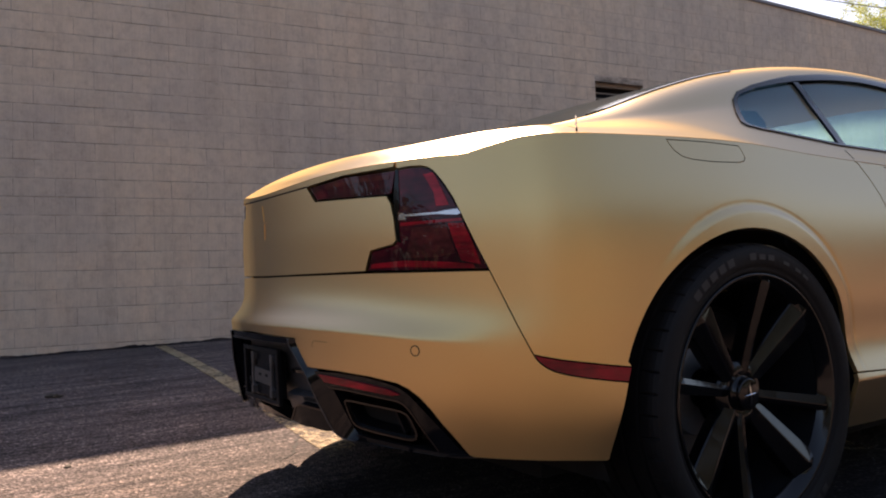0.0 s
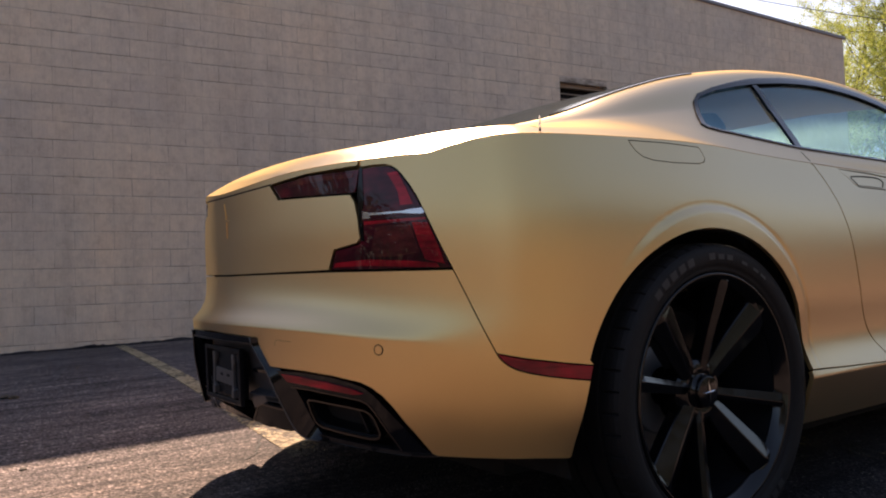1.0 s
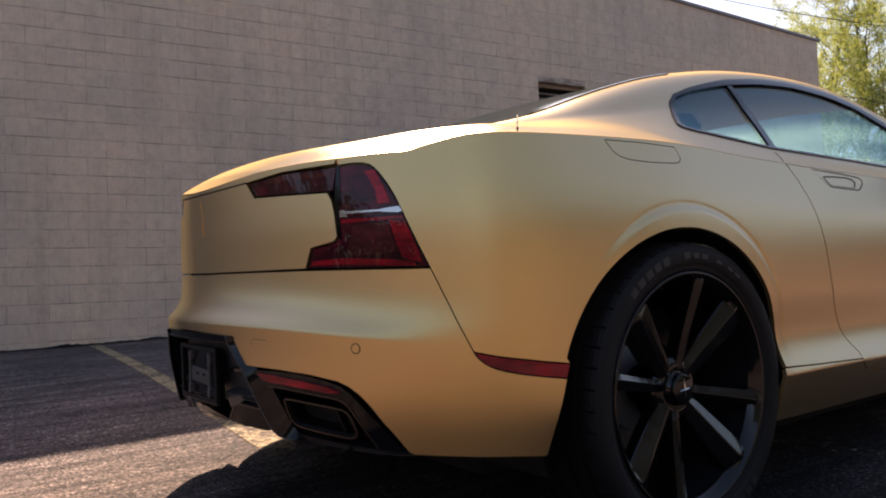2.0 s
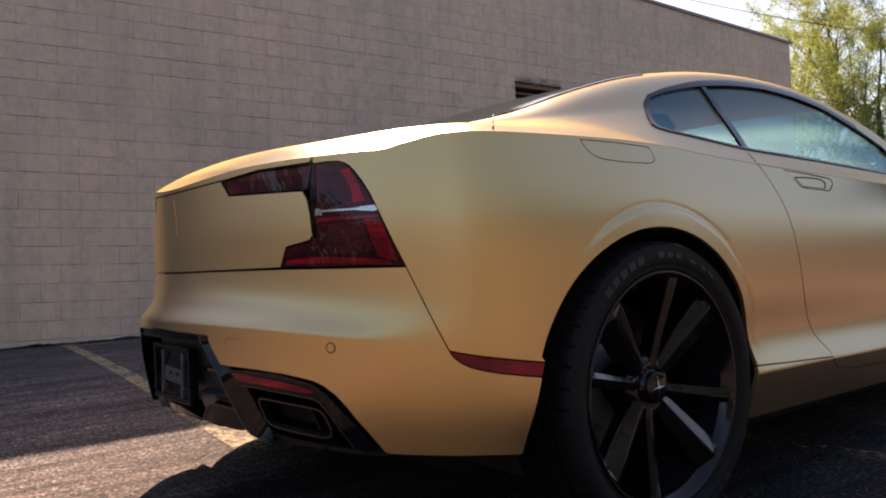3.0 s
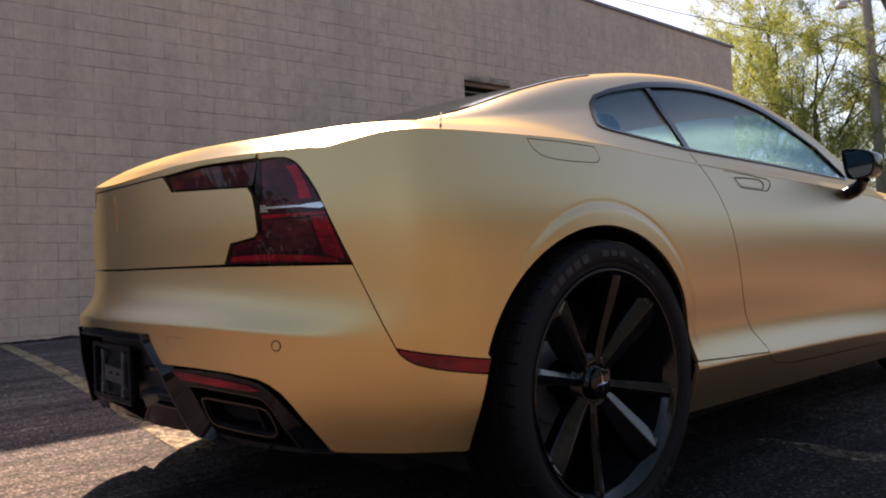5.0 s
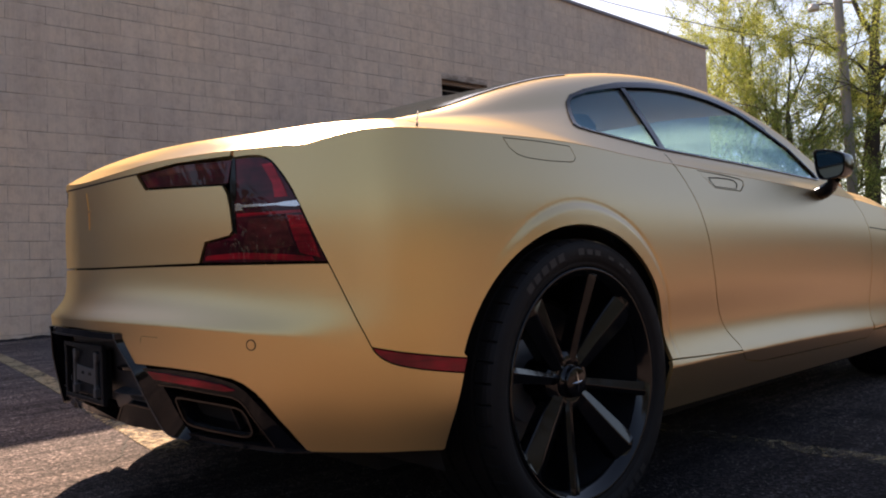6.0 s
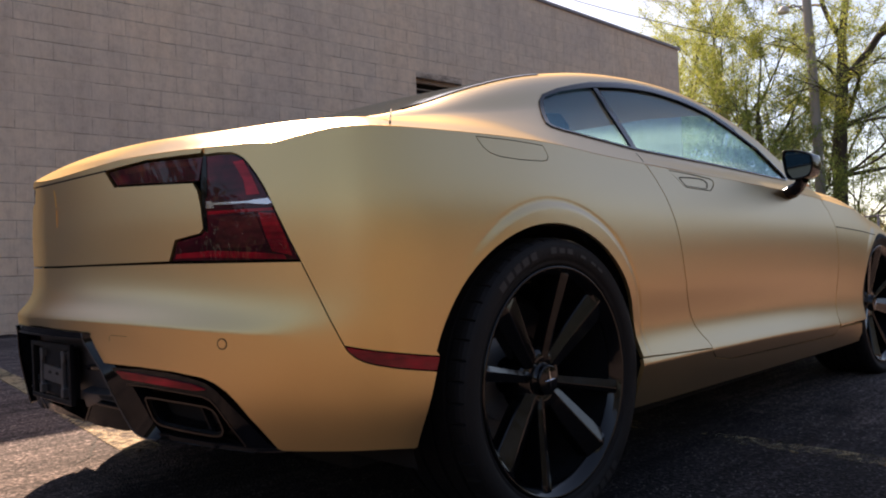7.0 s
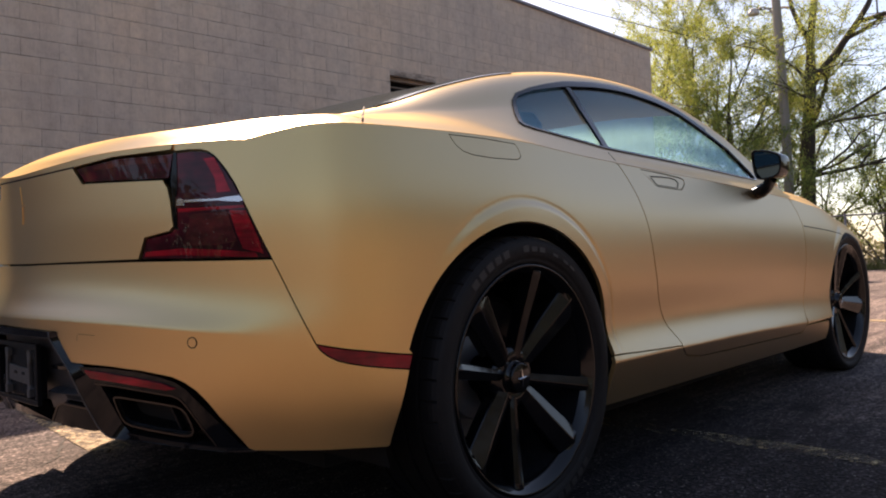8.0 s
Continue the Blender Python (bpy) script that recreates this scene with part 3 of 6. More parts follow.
def block_mesh(length, height, joint=.0075, depth=.030):
    """One block's face: a flat front with chamfered edges and returns into the joint."""
    e, c = joint / 2, .003
    y0, y1, z0, z1 = e * .4, length - e * .4, e, height - e
    vs = [(-depth, y0, z0), (-depth, y1, z0), (-depth, y1, z1), (-depth, y0, z1),
          (-c, y0, z0), (-c, y1, z0), (-c, y1, z1), (-c, y0, z1),
          (0, y0 + c, z0 + c), (0, y1 - c, z0 + c), (0, y1 - c, z1 - c), (0, y0 + c, z1 - c)]
    fs = [(8, 9, 10, 11)]
    for a in (0, 4):
        for i in range(4):
            j = (i + 1) % 4
            fs.append((a + i, a + j, a + 4 + j, a + 4 + i))
    return vs, fs


def wall_blocks():
    wall = thing("wall_west", "tall painted grey concrete block wall in shade", "wall", WALL_M, kind="structure")
    # backing behind the joints, with the window opening left out
    back = bmesh.new()
    T0, T1 = -.25, -.0026
    for y0, y1, z0, z1 in ((WALL_Y0, WIN_Y0, -.6, 5.12), (WIN_Y1, WALL_Y1 - .004, -.6, 5.12), (WIN_Y0, WIN_Y1, -.6, WIN_Z0), (WIN_Y0, WIN_Y1, WIN_Z1, 5.12)):
        bmesh.ops.create_cube(back, size=1, matrix=Matrix.LocRotScale(((T0 + T1) / 2, (y0 + y1) / 2, (z0 + z1) / 2), None, (T1 - T0, y1 - y0, z1 - z0)))
    # the parapet rises gently along the wall
    prof = [(T0, 5.121), (T1, 5.121)]
    vs = [(x, y, z) for y in (WALL_Y0, WALL_Y1 - .004) for x, z in (*prof, (T1, wall_top(y) - .01), (T0, wall_top(y) - .01))]
    part("mortar_bed", back, MORTAR, wall)
    part("parapet", mesh_of(vs, [(0, 4, 5, 1), (1, 5, 6, 2), (2, 6, 7, 3), (3, 7, 4, 0), (0, 1, 2, 3), (7, 6, 5, 4)], False), MORTAR, wall)
    shared = {}
    rest = []
    rnd = random.Random(4)
    count = 0
    for k in range(-2, 32):
        z = k * COURSE
        y = WALL_Y0 - (k % 2) * BLOCK_L / 2 - .13
        while y < WALL_Y1:
            spans = [(max(y, WALL_Y0), min(y + BLOCK_L, WALL_Y1))]
            h = COURSE
            top = wall_top(y) - .03
            if z + h > top:
                h = top - z
            if z + h > WIN_Z0 + .02 and z < WIN_Z1 - .02:
                a, b = spans[0]
                spans = [(s0, s1) for s0, s1 in ((a, min(b, WIN_Y0)), (max(a, WIN_Y1), b)) if s1 - s0 > .03]
            for a, b in spans:
                if b - a < .03 or h < .03:
                    continue
                off = rnd.uniform(-.0012, .0012)
                if -2.1 < y < 3.7 and 0 <= k < 19 and count < 300 and b - a > .4:
                    key = (round(b - a, 3), round(h, 3))
                    if key not in shared:
                        me = mesh_of(*block_mesh(b - a, h), smooth=False)
                        me.name = "block"
                        me.materials.append(BLOCK)
                        shared[key] = me
                    part("block", shared[key], None, wall, "", Matrix.Translation((off, a, z)))
                    count += 1
                else:
                    v, f = block_mesh(b - a, h)
                    rest.append(([(p[0] + off, p[1] + a, p[2] + z) for p in v], f))
            y += BLOCK_L
    ob = part("blocks", mesh_of(*join(*rest), smooth=False), BLOCK, wall)
    ob["kind"] = "stuff"
    # coping along the parapet
    ys = np.linspace(WALL_Y0, WALL_Y1 + .05, 24)
    prof = [(.035, -.03), (.035, .022), (.025, .03), (-.32, .03), (-.32, -.03)]
    vs = [(x, y, wall_top(y) + z) for y in ys for x, z in prof]
    m = len(prof)
    fs = [(i * m + j, i * m + (j + 1) % m, (i + 1) * m + (j + 1) % m, (i + 1) * m + j) for i in range(len(ys) - 1) for j in range(m)]
    fs += [tuple(range(m))[::-1], tuple(range((len(ys) - 1) * m, len(ys) * m))]
    part("coping", mesh_of(vs, fs, False), COPING, wall, "dark metal coping strip")
    # the rest of the building, plain
    part("side_wall", box(-14, -.26, WALL_Y1 - .25, WALL_Y1 - .002, -.6, 5.1), BLOCK, wall)
    part("roof_slab", box(-14, -.26, WALL_Y0, WALL_Y1 - .26, 4.95, 5.08), BLOCK, wall)
    return wall


wall_west = wall_blocks()


def wall_foot():
    """Ragged asphalt swept up against the foot of the wall."""
    vs, fs = [], []
    ys = np.arange(-4.0, 6.0, .03)
    for i, y in enumerate(ys):
        w = WALL_M @ Vector((.003, y, 0))
        g = float(ground_z(w.x, w.y)) - w.z
        h = .022 + .03 * max(0, noise.noise((y * 3.1, 0, 0))) + .012 * noise.noise((y * 19, 4, 0)) + .008 * noise.noise((y * 61, 2, 0))
        d = .03 + .03 * noise.noise((y * 2.3, 9, 0))
        vs += [(.003, y, g + max(h, .004)), (.012 + d * .4, y, g + max(h * .6, .003)), (.04 + d, y, g - .004)]
        if i:
            k = 3 * i
            fs += [(k - 3, k - 2, k + 1, k), (k - 2, k - 1, k + 2, k + 1)]
    part("wall_foot", mesh_of(vs, fs, False), ASPHALT, wall_west, "ragged asphalt edge")


wall_foot()


def vent_window():
    w = thing("window_1", "small wall opening with brown louvre slats in a dark recess", "window", WALL_M, kind="structure")
    part("frame", mesh_of(*join(*[raw(box(*q)) for q in (
        (-.14, -.085, WIN_Y0 + .003, WIN_Y0 + .05, WIN_Z0, WIN_Z1 - .003), (-.14, -.085, WIN_Y1 - .05, WIN_Y1 - .003, WIN_Z0, WIN_Z1 - .003),
        (-.14, -.085, WIN_Y0 + .052, WIN_Y1 - .052, WIN_Z1 - .06, WIN_Z1 - .003), (-.14, -.085, WIN_Y0 + .052, WIN_Y1 - .052, WIN_Z0 + .003, WIN_Z0 + .06))]), smooth=False), RUST, w)
    part("backing", box(-.249, -.22, WIN_Y0 + .002, WIN_Y1 - .002, WIN_Z0 + .002, WIN_Z1 - .002), DARK, w)
    slat = mesh_bm(box(-.02, .02, WIN_Y0 + .055, WIN_Y1 - .055, -.004, .004, .001, 1))
    slat.materials.append(RUST)
    for i in range(11):
        part("slat", slat, None, w, "", Matrix.Translation((-.11, 0, WIN_Z0 + .11 + i * .085)) @ Matrix.Rotation(radians(38), 4, "Y"))
    return w


vent_window()


# ---- car: panels cut out of the body surfaces ----
from mathutils.geometry import delaunay_2d_cdt

_vgrid = np.linspace(0, 1, 201)


def flank_at(s, z):
    """Point of the flank at s metres round the outline and height z."""
    s, z = np.atleast_1d(np.asarray(s, float)), np.atleast_1d(np.asarray(z, float))
    sign = np.where(s < 0, -1.0, 1.0)
    out = np.empty((len(s), 3))
    for a in range(0, len(s), 4000):
        q = slice(a, a + 4000)
        P = flank(np.abs(s[q])[:, None], _vgrid[None, :])
        zz = P[..., 2]
        k = np.clip((zz < z[q][:, None]).sum(1), 1, len(_vgrid) - 1)
        r = np.arange(len(k))
        z0, z1 = zz[r, k - 1], zz[r, k]
        t = np.clip((z[q] - z0) / np.maximum(z1 - z0, 1e-9), -2, 3)[:, None]
        out[q] = P[r, k - 1] * (1 - t) + P[r, k] * t
    out[:, 0] *= sign
    return out


def cabin_at(y, w):
    """Point of the cabin; w is 1.3 times its crosswise parameter, and past 1.3 the left half follows."""
    v = np.asarray(w, float) / 1.3
    P = cabin(y, np.clip(np.where(v > 1, 2 - v, v), 0, 1))
    P[..., 0] = np.where(v > 1, -P[..., 0], P[..., 0])
    return P


def deck_at(x, y):
    """The deck: a gentle crown that rolls over to the body's shoulder at its edge."""
    x, y = np.atleast_1d(np.asarray(x, float)), np.atleast_1d(np.asarray(y, float))
    d2 = (np.abs(x)[:, None] - DECK_EDGE[None, :, 0]) ** 2 + (y[:, None] - DECK_EDGE[None, :, 1]) ** 2
    k = d2.argmin(1)
    d = np.sqrt(d2[np.arange(len(k)), k])
    edge = DECK_EDGE[k, 2]
    tail = deck(x, y) + (edge - deck(DECK_EDGE[k, 0], DECK_EDGE[k, 1])) * (1 - smooth(0, .12, d))
    crown = deck(np.full_like(x, .62), y) + .03 * (.62 ** 2 - x ** 2)
    roll = edge + (crown - edge) * (1 - (1 - np.clip(d / .13, 0, 1)) ** 2)
    w = smooth(-.74, -.56, y)
    return np.stack([x, y, tail + (roll - tail) * w], -1)


DECK_EDGE = flank(np.linspace(0, 1.6, 1400), 1.0)


def hood_at(x, y):
    x, y = np.atleast_1d(np.asarray(x, float)), np.atleast_1d(np.asarray(y, float))
    z = along([(1.6, .99), (2.0, .975), (2.35, .955), (2.67, .925), (3.13, .855), (3.44, .78), (3.6, .71), (3.7, .65)], y)[..., 0] - .10 * x ** 2
    d2 = (np.abs(x)[:, None] - HOOD_EDGE[None, :, 0]) ** 2 + (y[:, None] - HOOD_EDGE[None, :, 1]) ** 2
    k = d2.argmin(1)
    e = HOOD_EDGE[k]
    ze = along([(1.6, .99), (2.0, .975), (2.35, .955), (2.67, .925), (3.13, .855), (3.44, .78), (3.6, .71), (3.7, .65)], e[:, 1])[..., 0] - .10 * e[:, 0] ** 2
    return np.stack([x, y, z + (e[:, 2] - ze) * (1 - smooth(0, .12, np.sqrt(d2[np.arange(len(k)), k])))], -1)


HOOD_EDGE = flank(np.linspace(3.2, plan_s[-1], 260), 1.0)


def inside(poly, pts):
    """Which points lie in the polygon."""
    x, y = pts[:, 0], pts[:, 1]
    hit = np.zeros(len(pts), bool)
    j = len(poly) - 1
    for i in range(len(poly)):
        (xi, yi), (xj, yj) = poly[i], poly[j]
        if yi != yj:
            hit ^= ((yi > y) != (yj > y)) & (x < (xj - xi) * (y - yi) / (yj - yi) + xi)
        j = i
    return hit


def dense(poly, step):
    out = []
    for i in range(len(poly)):
        a, b = np.array(poly[i], float), np.array(poly[(i + 1) % len(poly)], float)
        n = max(1, int(np.ceil(np.linalg.norm(b - a) / step)))
        out += [a + (b - a) * k / n for k in range(n)]
    return np.array(out)


def shrink(poly, d):
    """The polygon drawn in by d, each corner along its bisector."""
    P = np.array(poly, float)
    if d == 0:
        return P
    area = np.sum(P[:, 0] * np.roll(P[:, 1], -1) - np.roll(P[:, 0], -1) * P[:, 1])
    sg = 1 if area > 0 else -1
    e1 = P - np.roll(P, 1, 0)
    e2 = np.roll(P, -1, 0) - P
    n1 = np.stack([-e1[:, 1], e1[:, 0]], 1) / np.maximum(np.linalg.norm(e1, axis=1), 1e-9)[:, None]
    n2 = np.stack([-e2[:, 1], e2[:, 0]], 1) / np.maximum(np.linalg.norm(e2, axis=1), 1e-9)[:, None]
    b = n1 + n2
    b /= np.maximum((b * n1).sum(1), .35)[:, None]
    return P + sg * d * b


def panel(outline, at, step=.015, holes=(), gap=.0014, lift=0.0, fold=.012, smooth_edge=None, creases=()):
    """A sheet of the body cut to the outline, with its edges folded in; at maps plan points to the surface."""
    edge = smooth_edge or min(step, .012)
    loops = [dense(shrink(outline, gap), edge)] + [dense(shrink(h, -gap), edge) for h in holes]
    P = loops[0]
    lo, hi = P.min(0), P.max(0)
    gx, gy = np.meshgrid(np.arange(lo[0] + step / 2, hi[0], step), np.arange(lo[1] + step / 2, hi[1], step * .87), indexing="ij")
    gx = gx + (np.arange(gx.shape[1]) % 2)[None, :] * step / 2
    g = np.stack([gx.ravel(), gy.ravel()], 1)
    g = g[inside(P, g)]
    for h in loops[1:]:
        g = g[~inside(h, g)]
    for L in loops:
        if len(g):
            near = np.full(len(g), 9.0)
            for a in range(0, len(g), 3000):
                near[a:a + 3000] = np.sqrt(((g[a:a + 3000, None] - L[None]) ** 2).sum(-1)).min(1)
            g = g[near > step * .55]
    edges, k = [], 0
    for L in loops:
        edges += [(k + i, k + (i + 1) % len(L)) for i in range(len(L))]
        k += len(L)
    extra = []
    for line in creases:
        c = np.array(line, float)
        ok = inside(P, c)
        for h in loops[1:]:
            ok &= ~inside(h, c)
        for L in loops:
            ok &= np.sqrt(((c[:, None] - L[None]) ** 2).sum(-1)).min(1) > .003
        if len(g):
            g = g[np.concatenate([np.sqrt(((g[a:a + 3000, None] - c[None]) ** 2).sum(-1)).min(1) for a in range(0, len(g), 3000)]) > .0045]
        index = np.cumsum(ok) - 1
        edges += [(k + index[i], k + index[i + 1]) for i in range(len(c) - 1) if ok[i] and ok[i + 1]]
        extra.append(c[ok])
        k += int(ok.sum())
    pts = np.vstack(loops + extra + [g])
    vs, _, tris, *_ = delaunay_2d_cdt([Vector(p) for p in pts], edges, [], 0, 1e-7)
    V2 = np.array([tuple(v) for v in vs])
    F = np.array([t for t in tris if len(t) == 3])
    c = V2[F].mean(1)
    keep = inside(loops[0], c)
    for h in loops[1:]:
        keep &= ~inside(h, c)
    F = F[keep]
    e1, e2, e3 = (np.linalg.norm(V2[F[:, a]] - V2[F[:, b]], axis=1) for a, b in ((0, 1), (1, 2), (2, 0)))
    d1, d2 = V2[F[:, 1]] - V2[F[:, 0]], V2[F[:, 2]] - V2[F[:, 0]]
    F = F[np.abs(d1[:, 0] * d2[:, 1] - d1[:, 1] * d2[:, 0]) > 3e-4 * np.maximum(np.maximum(e1, e2), e3)]
    V = at(V2[:, 0], V2[:, 1])
    e = 2e-3
    du = at(V2[:, 0] + e, V2[:, 1]) - at(V2[:, 0] - e, V2[:, 1])
    dv = at(V2[:, 0], V2[:, 1] + e) - at(V2[:, 0], V2[:, 1] - e)
    N = np.cross(du, dv)
    N /= np.maximum(np.linalg.norm(N, axis=1), 1e-12)[:, None]
    if np.mean((N * (V - np.array([0, 1.2, .55]))).sum(1)) < 0:
        N = -N
        F = F[:, ::-1]
    V = V + N * lift
    verts, faces = [tuple(v) for v in V], [tuple(f) for f in F]
    # make every triangle face outwards
    A = np.cross(V[F[:, 1]] - V[F[:, 0]], V[F[:, 2]] - V[F[:, 0]])
    flip = (A * N[F[:, 0]]).sum(1) < 0
    faces = [f[::-1] if q else f for f, q in zip(faces, flip)]
    normals = [tuple(n) for n in N]
    if fold:
        count = {}
        for f in faces:
            for i in range(3):
                a, b = f[i], f[(i + 1) % 3]
                count[(a, b)] = count.get((a, b), 0) + 1
        rim = [ab for ab in count if (ab[1], ab[0]) not in count]
        for a, b in rim:
            # own copies of the rim keep the fold's edge sharp
            k = len(verts)
            verts += [verts[a], verts[b], tuple(V[a] - N[a] * fold), tuple(V[b] - N[b] * fold)]
            side = np.cross(V[b] - V[a], N[a])
            side = tuple(side / max(np.linalg.norm(side), 1e-9))
            normals += [side] * 4
            faces.append((k + 1, k, k + 2, k + 3))
    me = mesh_of(verts, faces)
    if len(me.vertices) == len(normals):
        me.normals_split_custom_set_from_vertices(normals)
    return me


def seam(points, at, width=.004, lift=.0006):
    """A dark shut line laid along points of a surface."""
    P = dense(list(points), .008)
    n = max(1, int(np.ceil(math.dist(points[-1], points[0]) / .008)))
    P = np.vstack([P[:len(P) - n], [points[-1]]])
    d = np.gradient(P, axis=0)
    s = np.stack([-d[:, 1], d[:, 0]], 1) / np.maximum(np.linalg.norm(d, axis=1), 1e-9)[:, None] * width / 2
    e = 2e-3
    N = np.cross(at(P[:, 0] + e, P[:, 1]) - at(P[:, 0] - e, P[:, 1]), at(P[:, 0], P[:, 1] + e) - at(P[:, 0], P[:, 1] - e))
    N /= np.maximum(np.linalg.norm(N, axis=1), 1e-12)[:, None]
    M = at(P[:, 0], P[:, 1])
    if np.mean((N * (M - np.array([0, 1.2, .55]))).sum(1)) < 0:
        N = -N
    A, B = at(*(P + s).T) + N * lift, at(*(P - s).T) + N * lift
    k = len(P)
    C, D = A - N * (lift + .003), B - N * (lift + .003)
    vs = np.vstack([A, B, C, D])
    fs = []
    for i in range(k - 1):
        fs += [(i, i + 1, k + i + 1, k + i), (2 * k + i, 2 * k + i + 1, i + 1, i), (k + i, k + i + 1, 3 * k + i + 1, 3 * k + i)]
    return mesh_of(vs, fs, False)


def top_line(s0, s1, n):
    s = np.linspace(s0, s1, n)
    return [(a, b) for a, b in zip(s, flank(s, 1.0)[:, 2])]


def bottom_line(s0, s1, n):
    s = np.linspace(s0, s1, n)
    return [(a, b) for a, b in zip(s, flank(s, 0.0)[:, 2])]


def arch_line(c, z0, z1, n=44):
    """The wheel arch in flank terms, from height z0 at the back, over the top, to z1 at the front."""
    cy, cz, ry, rz = c
    sc = float(np.interp(cy, plan_xy[120:, 1], plan_s[120:]))
    a0, a1 = math.pi - math.asin((z0 - cz) / rz), math.asin((z1 - cz) / rz)
    return [(sc + ry * math.cos(a), cz + rz * math.sin(a)) for a in np.linspace(a0, a1, n)]


def ring_crease(cy, cz, ry, rz, n=150):
    sc = float(np.interp(cy, plan_xy[120:, 1], plan_s[120:]))
    return [(sc + ry * math.cos(a), cz + rz * math.sin(a)) for a in np.linspace(.05, math.pi - .05, n)]


def row_crease(row, u0, u1, off=0.0, n=110):
    """A character line as flank points, moved up by off."""
    u = np.linspace(u0, u1, n)
    s = np.interp(u, plan_u, plan_s)
    z = along(LINES[row], u)[:, 1] + off
    return list(zip(s, z))


FLARE_LINES = [ring_crease(-.015, .36, .44 * k, .455 * k) for k in (.932, .946, .96, .972, .985, .998, 1.012)]
FLARE_LINES_F = [ring_crease(2.765, .345, .43 * k, .40 * k) for k in (.935, .96, .985, 1.01)]
TAIL_LINES = [row_crease(2, 0, 2.8, d) for d in (-.006, 0, .006)]
TAIL_LINES = [[(-s, z) for s, z in c[:0:-1]] + c for c in TAIL_LINES]
SILL_LINES = [row_crease(1, 7.6, 12.6, d, 160) for d in (-.005, 0, .005)]

CAR = thing("coupe_car", "satin gold two-door coupe with black wheels, parked on asphalt", "car", LEVEL)


def both(name, me, material, label="", parent=None):
    """The same part on the right and on the left side."""
    me.materials.append(material)
    me.name = name
    a = part(name, me, None, parent or CAR, label)
    b = part(name, mirror(me), None, parent or CAR, label)
    return a, b


QUARTER_GAP = [(.808, .681), (.827, .643), (.846, .605), (.864, .569), (.882, .533), (.897, .502)]
MARKER_TOP = [(.897, .502), (.925, .4955), (.957, .489), (1.005, .481), (1.057, .472), (1.113, .4635)]
MARKER_FOOT = [(.902, .493), (.909, .485), (.921, .475), (.939, .4655), (.965, .4575), (1.005, .4485), (1.057, .4395), (1.103, .432)]
TAIL_ARCH = [(1.101, .429), (1.089, .385), (1.077, .344), (1.065, .303), (1.057, .272)]
DOOR_REAR = [(2.075, .925), (2.10, .885), (2.122, .83), (2.138, .76), (2.16, .67), (2.179, .595), (2.205, .53), (2.235, .477), (2.275, .415), (2.316, .366)]
DOOR_FOOT = [(2.322, .335), (2.36, .308), (2.476, .291), (2.763, .283), (3.479, .267), (3.515, .292)]
DOOR_FRONT = [(3.523, .34), (3.55, .43), (3.565, .60), (3.565, .73), (3.55, .80), (3.515, .845)]
LAMP_OUT = [(.808, .681), (.785, .725), (.764, .766), (.743, .806), (.722, .843), (.70, .873), (.678, .898), (.665, .910), (.65, .919), (.633, .924), (.601, .926), (.562, .925)]
LAMP_IN = [(.550, .865), (.556, .81), (.563, .760), (.552, .750), (.478, .738), (.457, .688)]
BLACK_EDGE = [(.738, .284), (.70, .330), (.68, .352), (.655, .384), (.632, .407), (.604, .425), (.575, .436), (.493, .448), (.402, .455), (.275, .460), (.233, .530), (.184, .533), (0, .540)]
ARCH_BACK = [q for q in arch_line(ARCH_R, .30, .3685)]


